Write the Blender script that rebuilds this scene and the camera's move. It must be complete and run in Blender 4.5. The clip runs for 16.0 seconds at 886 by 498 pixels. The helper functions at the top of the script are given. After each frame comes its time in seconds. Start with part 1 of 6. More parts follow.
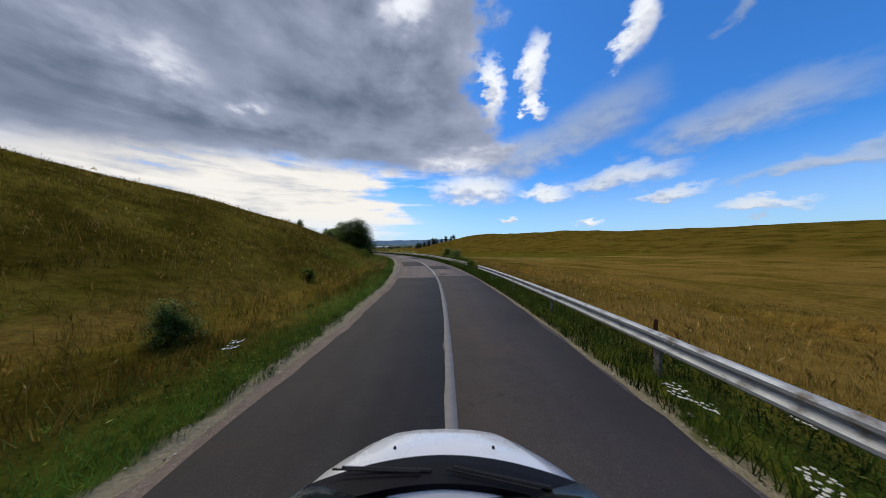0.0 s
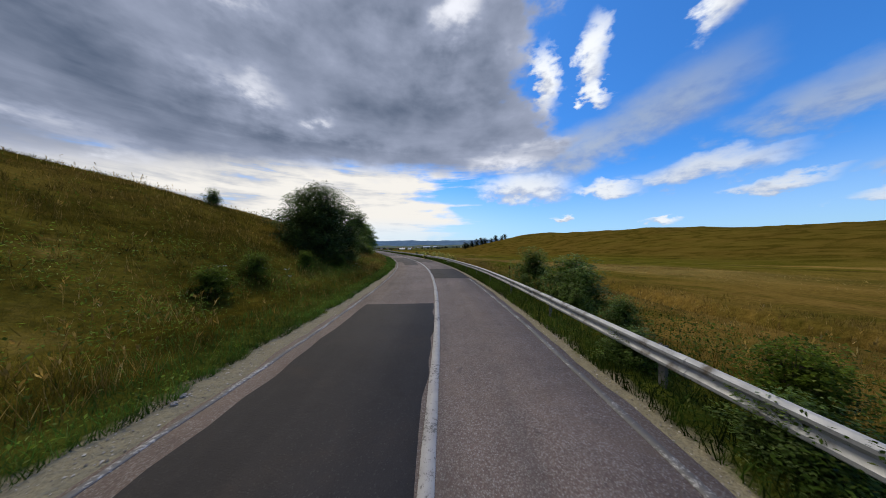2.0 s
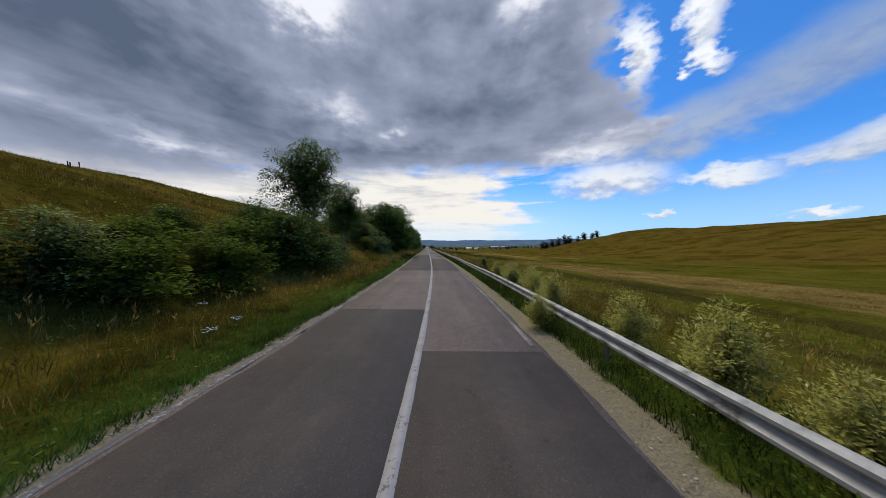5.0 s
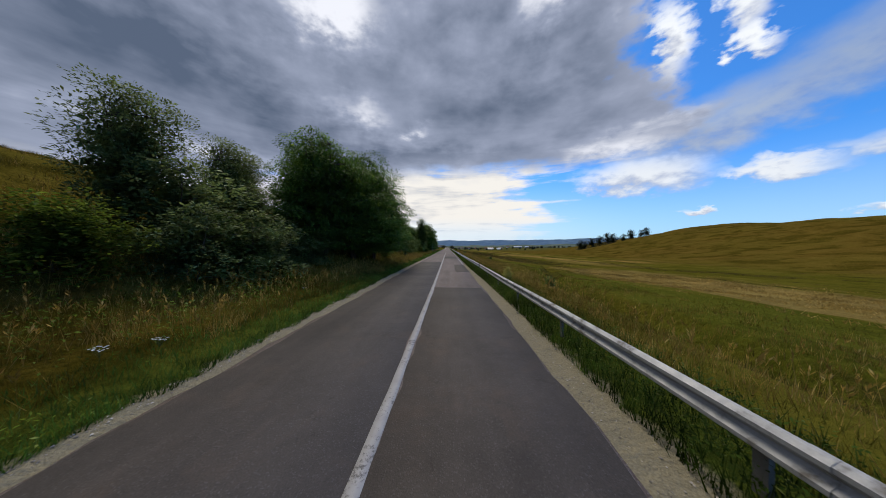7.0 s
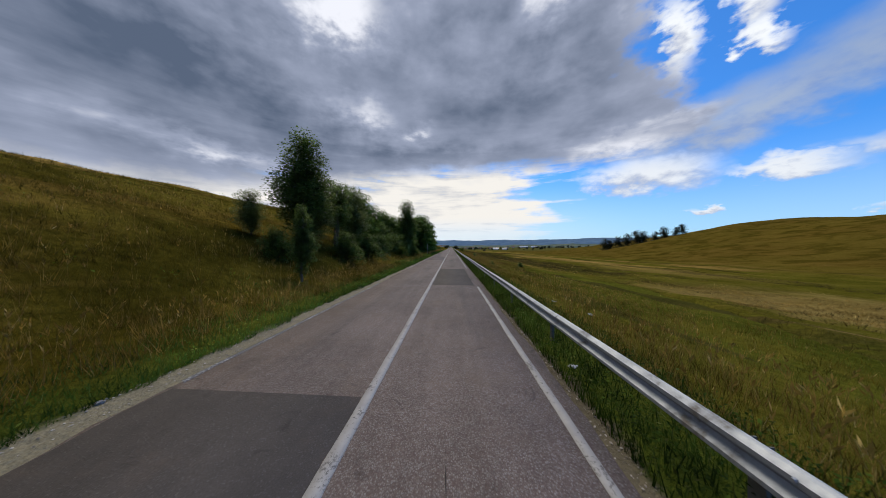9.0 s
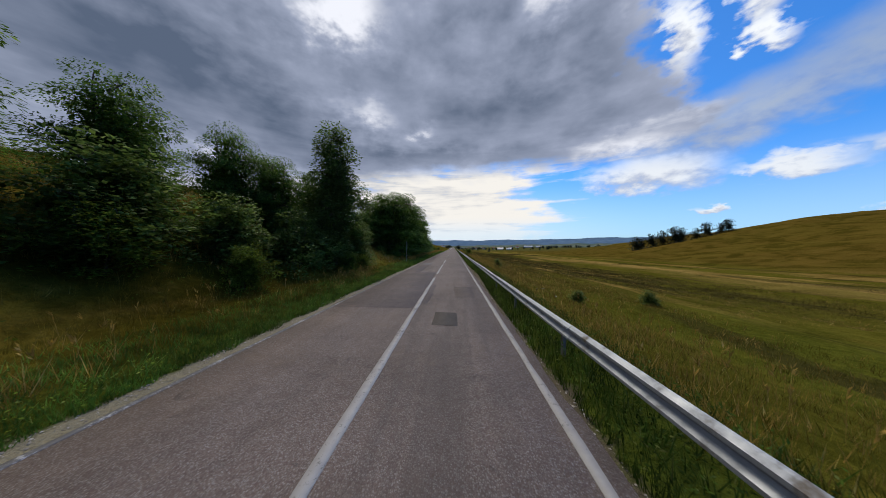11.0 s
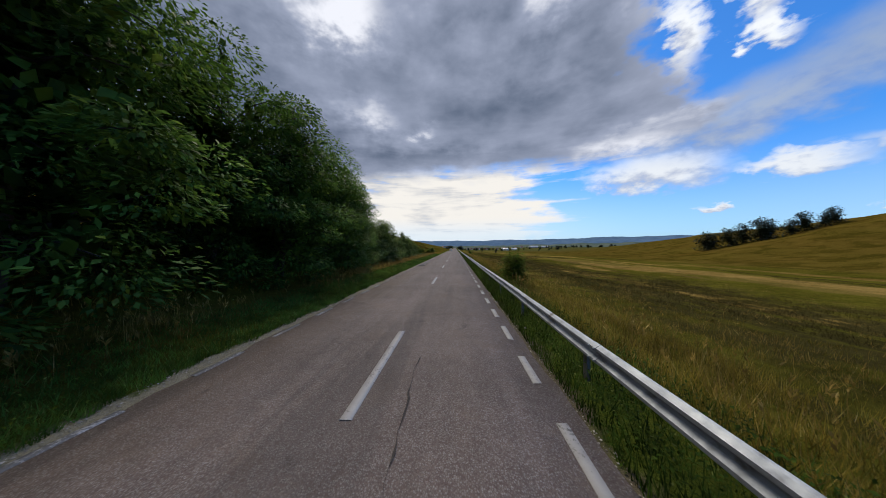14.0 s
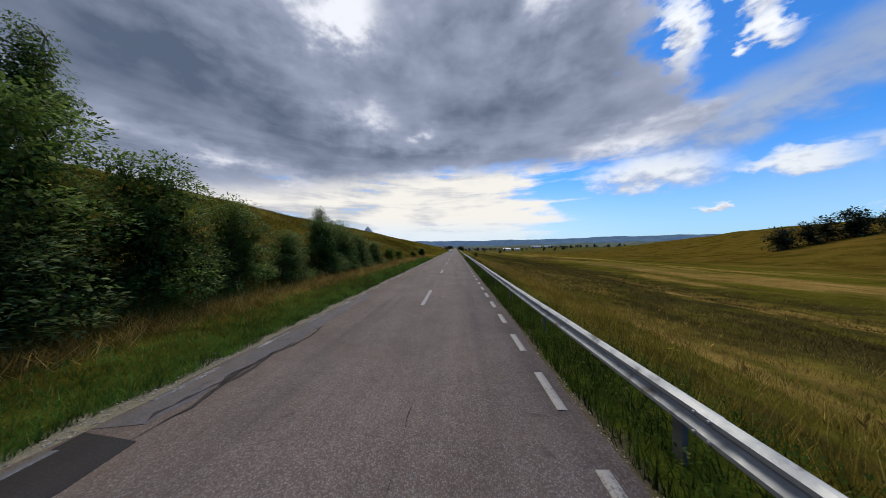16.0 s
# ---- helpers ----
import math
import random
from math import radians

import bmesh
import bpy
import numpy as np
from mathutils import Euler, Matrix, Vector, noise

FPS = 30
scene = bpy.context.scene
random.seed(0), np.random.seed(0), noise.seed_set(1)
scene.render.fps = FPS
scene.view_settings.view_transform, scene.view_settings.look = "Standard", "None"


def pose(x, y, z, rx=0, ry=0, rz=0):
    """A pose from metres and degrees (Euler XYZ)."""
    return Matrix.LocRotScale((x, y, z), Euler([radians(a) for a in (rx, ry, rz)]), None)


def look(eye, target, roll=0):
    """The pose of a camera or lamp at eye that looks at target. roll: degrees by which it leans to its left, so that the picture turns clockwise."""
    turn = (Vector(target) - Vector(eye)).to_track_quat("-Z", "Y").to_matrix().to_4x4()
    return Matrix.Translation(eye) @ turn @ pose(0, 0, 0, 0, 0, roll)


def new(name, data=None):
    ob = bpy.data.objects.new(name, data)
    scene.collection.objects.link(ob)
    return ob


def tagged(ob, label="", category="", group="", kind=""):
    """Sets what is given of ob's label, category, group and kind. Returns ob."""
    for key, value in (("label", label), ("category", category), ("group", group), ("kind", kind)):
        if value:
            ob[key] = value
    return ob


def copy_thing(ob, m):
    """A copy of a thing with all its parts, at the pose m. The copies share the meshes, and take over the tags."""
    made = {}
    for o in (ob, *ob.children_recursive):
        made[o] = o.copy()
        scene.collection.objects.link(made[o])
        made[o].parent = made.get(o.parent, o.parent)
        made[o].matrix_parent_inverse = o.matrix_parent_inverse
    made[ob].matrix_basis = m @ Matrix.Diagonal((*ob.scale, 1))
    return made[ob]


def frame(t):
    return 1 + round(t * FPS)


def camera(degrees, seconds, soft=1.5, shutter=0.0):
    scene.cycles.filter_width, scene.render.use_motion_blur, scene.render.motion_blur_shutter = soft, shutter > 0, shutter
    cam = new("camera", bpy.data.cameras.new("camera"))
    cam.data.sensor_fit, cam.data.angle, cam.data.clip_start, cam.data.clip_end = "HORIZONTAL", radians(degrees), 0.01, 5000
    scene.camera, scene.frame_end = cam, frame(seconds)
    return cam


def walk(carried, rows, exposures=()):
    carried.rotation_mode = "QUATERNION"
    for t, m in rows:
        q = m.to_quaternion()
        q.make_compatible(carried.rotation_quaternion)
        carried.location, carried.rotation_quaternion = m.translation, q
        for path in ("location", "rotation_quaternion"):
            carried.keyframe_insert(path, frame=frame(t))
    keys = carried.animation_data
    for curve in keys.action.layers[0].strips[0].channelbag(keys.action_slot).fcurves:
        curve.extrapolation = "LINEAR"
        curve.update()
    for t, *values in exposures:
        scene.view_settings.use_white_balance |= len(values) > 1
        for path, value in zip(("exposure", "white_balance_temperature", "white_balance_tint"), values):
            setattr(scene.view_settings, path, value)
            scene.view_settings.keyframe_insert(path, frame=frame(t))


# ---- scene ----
cam = camera(121.0, 16.0, soft=0.65, shutter=0.02)

# The road's heading (degrees left of +Y) along its length, metres from the start.
HEAD_S = [-160, -60, -15, 0, 10, 20, 30, 40, 50, 60, 70, 80, 90, 100, 120]
HEAD_A = [-52, -44, -34.7, -31.5, -28.2, -23.9, -19.95, -16.4, -12.9, -8.85, -5.1, -2.5, -1.35, -0.6, 0]
_S = np.arange(-160.0, 4200.0, 0.5)
_A = np.radians(np.interp(_S, HEAD_S, HEAD_A))
_k = np.ones(17) / 17
_A = np.convolve(np.pad(_A, 8, mode="edge"), _k, mode="valid")
_X = np.cumsum(-np.sin(_A) * 0.5)
_Y = np.cumsum(np.cos(_A) * 0.5)
_i = int(np.argmin(abs(_S - 246.5)))
_X, _Y = _X - _X[_i], _Y - _Y[_i] + 246.5


def on_road(s, d):
    """The plan place s metres along the road and d metres to the right of its middle line."""
    a = np.interp(s, _S, _A)
    return np.interp(s, _S, _X) + d * np.cos(a), np.interp(s, _S, _Y) + d * np.sin(a)


def road_turn(s):
    """The road's heading at s, in degrees left of +Y."""
    return math.degrees(float(np.interp(s, _S, _A)))


EYE = 2.2
# seconds, metres along the road, metres right of its middle line, yaw, pitch, roll
DRIVE = [
    (0.0, 0.0, -0.04, -29.76, -0.42, 0.26), (0.5, 7.2, 0.02, -27.11, -0.35, 0.24), (1.0, 14.4, 0.08, -24.38, -0.32, 0.10),
    (1.5, 21.6, 0.14, -21.58, -0.32, 0.0), (2.0, 28.8, 0.19, -18.82, -0.36, -0.11), (2.5, 36.0, 0.22, -15.98, -0.32, -0.17),
    (3.0, 43.2, 0.24, -13.37, -0.37, -0.25), (3.5, 50.4, 0.26, -10.65, -0.43, -0.36), (4.0, 57.6, 0.30, -8.04, -0.42, -0.31),
    (4.5, 64.8, 0.40, -5.63, -0.45, -0.32), (5.0, 72.0, 0.51, -3.57, -0.51, -0.44), (5.5, 79.4, 0.60, -1.9, -0.5, -0.40),
    (6.0, 86.9, 0.68, -0.6, -0.5, -0.35), (6.5, 94.6, 0.76, 0.4, -0.49, -0.30), (7.0, 102.5, 0.85, 1.1, -0.48, -0.28),
    (7.5, 110.5, 0.93, 1.54, -0.47, -0.26), (8.0, 118.7, 1.02, 1.67, -0.55, -0.30), (8.5, 126.9, 1.11, 1.90, -0.44, -0.20),
    (9.0, 135.1, 1.20, 1.94, -0.48, -0.20), (10.0, 151.5, 1.28, 2.2, -0.47, -0.12), (11.0, 167.9, 1.35, 2.45, -0.46, -0.06),
    (11.5, 176.1, 1.38, 2.54, -0.46, -0.04), (12.0, 184.3, 1.40, 2.67, -0.38, 0.10), (12.5, 192.5, 1.42, 2.73, -0.36, 0.13),
    (13.0, 200.7, 1.42, 2.75, -0.36, 0.15), (13.5, 208.8, 1.41, 2.81, -0.34, 0.25), (14.0, 216.8, 1.40, 2.83, -0.32, 0.29),
    (14.5, 224.6, 1.38, 2.83, -0.33, 0.30), (15.0, 232.1, 1.35, 2.86, -0.29, 0.36), (15.5, 239.4, 1.32, 2.86, -0.31, 0.39),
    (16.0, 246.4, 1.29, 2.89, -0.26, 0.47),
]
rows = []
for t, s, d, yaw, pitch, roll in DRIVE:
    px, py = on_road(s, d)
    rows.append((t, pose(float(px), float(py), EYE, 90 + pitch, roll, yaw)))
walk(cam, rows)

# ---- world and sun ----
SUN_AZ, SUN_EL = radians(-14), radians(56)   # azimuth to the right of +Y
world = bpy.data.worlds.new("sky")
scene.world = world
world.use_nodes = True
wt = world.node_tree
wt.nodes.clear()


def wire(tree, socket, value):
    if isinstance(value, bpy.types.NodeSocket):
        tree.links.new(value, socket)
    else:
        socket.default_value = value


def math_node(tree, op, a, b=0.0, c=0.0, clamp=False):
    n = tree.nodes.new("ShaderNodeMath")
    n.operation, n.use_clamp = op, clamp
    for sock, v in zip(n.inputs, (a, b, c)):
        wire(tree, sock, v)
    return n.outputs[0]


def ramp_node(tree, value, lo, hi, a=0.0, b=1.0, smooth=True):
    n = tree.nodes.new("ShaderNodeMapRange")
    n.interpolation_type = "SMOOTHSTEP" if smooth else "LINEAR"
    for sock, v in zip(n.inputs, (value, lo, hi, a, b)):
        wire(tree, sock, v)
    return n.outputs[0]


def noise_node(tree, vector, scale, detail=5.0, rough=0.55, distort=0.0):
    n = tree.nodes.new("ShaderNodeTexNoise")
    wire(tree, n.inputs["Vector"], vector)
    n.inputs["Scale"].default_value, n.inputs["Detail"].default_value = scale, detail
    n.inputs["Roughness"].default_value, n.inputs["Distortion"].default_value = rough, distort
    return n.outputs["Fac"]


def mix_node(tree, fac, a, b, mode="MIX"):
    n = tree.nodes.new("ShaderNodeMix")
    n.data_type, n.blend_type, n.clamp_factor = "RGBA", mode, True
    wire(tree, n.inputs[0], fac)
    wire(tree, n.inputs[6], a if isinstance(a, bpy.types.NodeSocket) else (*a, 1))
    wire(tree, n.inputs[7], b if isinstance(b, bpy.types.NodeSocket) else (*b, 1))
    return n.outputs[2]


def combine_node(tree, x, y, z):
    n = tree.nodes.new("ShaderNodeCombineXYZ")
    for sock, v in zip(n.inputs, (x, y, z)):
        wire(tree, sock, v)
    return n.outputs[0]


def vec_node(tree, op, a, b):
    n = tree.nodes.new("ShaderNodeVectorMath")
    n.operation = op
    wire(tree, n.inputs[0], a)
    wire(tree, n.inputs[1], b)
    return n.outputs[0]


SKY_STRENGTH = 0.1


def seen(c):
    """A cloud's radiance, before the sky's strength."""
    return tuple(v / SKY_STRENGTH for v in c)


def build_sky():
    t = wt
    m = lambda *a, **k: math_node(t, *a, **k)
    way = t.nodes.new("ShaderNodeTexCoord").outputs["Generated"]
    sep = t.nodes.new("ShaderNodeSeparateXYZ")
    t.links.new(way, sep.inputs[0])
    x, y, z = sep.outputs
    az = m("MULTIPLY", m("ARCTAN2", x, y), 57.2958)
    el = m("MULTIPLY", m("ARCSINE", m("MINIMUM", m("MAXIMUM", z, -1.0), 1.0)), 57.2958)
    sky = t.nodes.new("ShaderNodeTexSky")
    sky.sky_type, sky.sun_disc = "NISHITA", False
    sky.sun_elevation, sky.sun_rotation = SUN_EL, SUN_AZ
    sky.air_density, sky.dust_density, sky.ozone_density = 1.0, 0.6, 2.0
    blue = mix_node(t, 1.0, sky.outputs[0], SKY_TINT, "MULTIPLY")
    # lumps: round ones, small ones, and long streaks that lie with the horizon
    ang = combine_node(t, m("MULTIPLY", az, 0.055), m("MULTIPLY", el, 0.10), 3.1)
    n_soft = m("SUBTRACT", noise_node(t, ang, 0.9, 3.0, 0.5, 0.2), 0.5)
    n_mid = m("SUBTRACT", noise_node(t, vec_node(t, "ADD", ang, (4.0, 1.0, 2.0)), 2.0, 4.0, 0.5, 0.1), 0.5)
    n_fine = m("SUBTRACT", noise_node(t, ang, 5.5, 4.0, 0.55, 0.1), 0.5)
    streak = m("SUBTRACT", noise_node(t, combine_node(t, m("MULTIPLY", az, 0.04), m("MULTIPLY", el, 0.30), 7.0), 1.3, 5.0, 0.58, 0.25), 0.5)

    def blob(a0, e0, wa, we, tilt, aa, ee):
        """Squared distance from a cloud's middle, one at its rim."""
        off = m("SUBTRACT", aa, a0)
        da = m("DIVIDE", off, wa)
        de = m("DIVIDE", m("SUBTRACT", m("SUBTRACT", ee, e0), m("MULTIPLY", off, tilt)), we)
        return m("ADD", m("MULTIPLY", da, da), m("MULTIPLY", de, de)), de

    # pale air low in the sky, whiter to the left
    left = ramp_node(t, az, 45.0, -5.0)
    haze = m("MULTIPLY", ramp_node(t, el, 17.0, 0.0), m("ADD", 0.44, m("MULTIPLY", left, 0.46)))
    col = mix_node(t, haze, blue, seen((0.72, 0.83, 0.95)))
    # luminous white cloud under the deck, ahead and to the left, torn into streaks towards the blue
    cover = ramp_node(t, az, 42.0, 0.0, -0.24, 0.26)
    low_a = ramp_node(t, m("ADD", m("ADD", m("MULTIPLY", streak, 1.0), m("MULTIPLY", n_mid, 0.5)), cover), -0.06, 0.18)
    low_a = m("MULTIPLY", low_a, m("MULTIPLY", ramp_node(t, el, 20.0, 15.0), ramp_node(t, el, 1.0, 7.0, 0.35, 1.0)))
    low_t = m("ADD", m("ADD", m("MULTIPLY", streak, 1.5), m("MULTIPLY", n_mid, 0.8)), ramp_node(t, az, -45.0, -12.0, -0.10, 0.08))
    low_c = mix_node(t, ramp_node(t, low_t, -0.30, 0.16), seen((0.46, 0.49, 0.56)), seen((0.93, 0.90, 0.85)))
    col = mix_node(t, low_a, col, low_c)
    # separate clouds with ragged rims; the grey ones are thin and soft
    w_az = m("ADD", az, m("ADD", m("MULTIPLY", n_mid, 7.0), m("MULTIPLY", n_fine, 7.0)))
    w_el = m("ADD", el, m("ADD", m("MULTIPLY", n_mid, -3.0), m("MULTIPLY", n_fine, 4.5)))
    for a0, e0, wa, we, grey, tilt in CLOUDS:
        r2, de = blob(a0, e0, wa, we, tilt, w_az, w_el)
        r2 = m("ADD", r2, m("MULTIPLY", n_fine, -1.2))
        a = ramp_node(t, r2, 1.7, 0.05 - 0.8 * grey)
        lit = ramp_node(t, m("ADD", m("MULTIPLY", de, 0.30), m("ADD", m("MULTIPLY", n_mid, 0.9), m("MULTIPLY", n_fine, 0.9))), -0.42, 0.12)
        lo_c = tuple(0.52 - 0.26 * grey + 0.035 * k for k in (0, 1.2, 4.6))
        hi_c = tuple(0.95 - 0.66 * grey + 0.035 * k for k in (0, 1.0 + grey, 2.2 + 3.2 * grey))
        col = mix_node(t, m("MULTIPLY", a, 1.0 - 0.16 * grey), col, mix_node(t, lit, seen(lo_c), seen(hi_c)))
    # the great grey deck: its right rim and its lower rim
    rim_r = m("SUBTRACT", m("ADD", m("ADD", 38.0, ramp_node(t, el, 31.0, 16.5, 0.0, 8.0)), ramp_node(t, el, 34.0, 42.0, 0.0, 3.0)), az)
    rim_b = m("SUBTRACT", el, ramp_node(t, az, -52.0, 4.0, 10.0, 16.6))
    rag = m("ADD", m("MULTIPLY", n_mid, 11.0), m("MULTIPLY", n_fine, 6.0))
    edge = m("MINIMUM", m("ADD", m("MULTIPLY", rim_r, 0.6), rag), m("ADD", rim_b, m("ADD", m("MULTIPLY", streak, 5.0), m("MULTIPLY", rag, 0.4))))
    deck = ramp_node(t, edge, -1.8, 2.6)
    tone = m("ADD", 0.42, m("ADD", m("MULTIPLY", n_soft, 0.45), m("ADD", m("MULTIPLY", n_mid, 0.70), m("MULTIPLY", n_fine, 0.16))))
    tone = m("ADD", tone, m("MULTIPLY", streak, ramp_node(t, el, 30.0, 15.0, 0.08, 0.55)))
    tone = m("ADD", tone, ramp_node(t, edge, 4.0, 0.0, 0.0, 0.18))
    g_az, g_el = m("ADD", az, m("MULTIPLY", n_mid, 9.0)), m("ADD", el, m("MULTIPLY", n_fine, 6.0))
    for a0, e0, wa, we, gain, tilt in GLOW:
        r2, de = blob(a0, e0, wa, we, tilt, g_az, g_el)
        tone = m("ADD", tone, m("MULTIPLY", m("EXPONENT", m("MULTIPLY", r2, -1.0)), gain))
    dark = mix_node(t, ramp_node(t, tone, 0.10, 0.62, 0.0, 1.0, False), seen(DECK_DARK), seen(DECK_MID))
    dcol = mix_node(t, ramp_node(t, tone, 0.58, 1.0), dark, seen(DECK_LIGHT))
    col = mix_node(t, deck, col, dcol)
    bg = t.nodes.new("ShaderNodeBackground")
    t.links.new(col, bg.inputs[0])
    bg.inputs[1].default_value = SKY_STRENGTH
    out = t.nodes.new("ShaderNodeOutputWorld")
    t.links.new(bg.outputs[0], out.inputs[0])
    return bg


SKY_TINT = (0.36, 1.0, 1.75)
DECK_DARK, DECK_MID, DECK_LIGHT = (0.100, 0.134, 0.205), (0.33, 0.375, 0.50), (0.90, 0.92, 1.0)
# azimuth, elevation, half width, half height, greyness, tilt
CLOUDS = [
    (40.8, 31.5, 2.8, 5.0, 0.0, -0.7), (49.6, 33.5, 2.8, 4.6, 0.0, 0.4), (50.0, 27.8, 2.4, 2.0, 0.0, -0.3), (67.5, 35.5, 3.4, 3.6, 0.0, 0.8),
    (59.0, 22.5, 12.0, 4.8, 0.85, 0.28), (79.0, 18.4, 11.0, 3.2, 0.8, 0.09), (45.0, 18.0, 10.0, 4.6, 0.75, 0.15), (84.0, 33.0, 6.0, 0.8, 0.9, 0.45),
    (36.5, 12.6, 9.5, 2.9, 0.15, -0.03), (52.0, 10.8, 4.6, 1.4, 0.15, -0.05), (64.5, 12.6, 8.5, 1.9, 0.35, 0.08), (71.5, 8.9, 4.6, 0.9, 0.3, 0.05),
    (86.0, 10.4, 7.0, 1.0, 0.7, 0.15), (81.5, 6.0, 4.4, 0.8, 0.3, 0.0), (60.0, 4.8, 2.4, 0.7, 0.1, 0.0), (44.0, 6.4, 2.0, 0.6, 0.1, 0.0),
]
# brighter and darker places of the deck
GLOW = [
    (-25.5, 41.5, 10.0, 5.0, 0.75, 0.1), (-20.0, 27.2, 8.0, 3.2, 0.42, -0.1), (-6.5, 24.8, 2.8, 1.6, 0.32, 0.0), (23.0, 43.5, 6.5, 4.0, 0.45, 0.3),
    (-43.0, 15.4, 15.0, 1.6, 0.30, -0.16), (34.0, 19.3, 10.0, 2.6, 0.30, 0.0), (-50.0, 26.0, 22.0, 7.0, -0.30, -0.15), (17.0, 28.5, 13.0, 4.5, -0.15, 0.0),
    (-12.0, 33.5, 12.0, 3.0, -0.02, 0.1), (36.0, 38.0, 5.0, 5.0, 0.18, 0.0), (-8.0, 19.5, 20.0, 1.8, -0.14, 0.0), (4.0, 46.0, 9.0, 5.0, 0.10, 0.0),
]
build_sky()

sun = new("sun", bpy.data.lights.new("sun", "SUN"))
sun.data.energy, sun.data.angle, sun.data.color = 2.0, radians(30), (1.0, 0.89, 0.71)
sun.matrix_world = look((math.sin(SUN_AZ) * math.cos(SUN_EL) * 100, math.cos(SUN_AZ) * math.cos(SUN_EL) * 100, math.sin(SUN_EL) * 100), (0, 0, 0))

# ---- materials ----
def material(name, rough=0.8, metal=0.0, spec=0.3):
    mat = bpy.data.materials.new(name)
    mat.use_nodes = True
    t = mat.node_tree
    b = t.nodes["Principled BSDF"]
    b.inputs["Roughness"].default_value = rough
    b.inputs["Metallic"].default_value = metal
    b.inputs["Specular IOR Level"].default_value = spec
    return mat, t, b


def bump(t, b, height, strength, distance):
    n = t.nodes.new("ShaderNodeBump")
    n.inputs["Strength"].default_value, n.inputs["Distance"].default_value = strength, distance
    t.links.new(height, n.inputs["Height"])
    t.links.new(n.outputs[0], b.inputs["Normal"])


def place(t):
    return t.nodes.new("ShaderNodeTexCoord").outputs["Object"]


def attribute(t, name):
    n = t.nodes.new("ShaderNodeAttribute")
    n.attribute_name = name
    return n.outputs["Vector"]


def plain(name, colour, rough=0.6, metal=0.0, spec=0.4, vary=0.12, scale=6.0):
    mat, t, b = material(name, rough, metal, spec)
    v = place(t)
    n = noise_node(t, v, scale, 5.0, 0.6)
    dark = tuple(c * (1 - vary) for c in colour)
    light = tuple(min(1.0, c * (1 + vary)) for c in colour)
    t.links.new(mix_node(t, n, dark, light), b.inputs["Base Color"])
    t.links.new(ramp_node(t, noise_node(t, v, scale * 4), 0.3, 0.7, rough * 0.85, min(1.0, rough * 1.15)), b.inputs["Roughness"])
    return mat


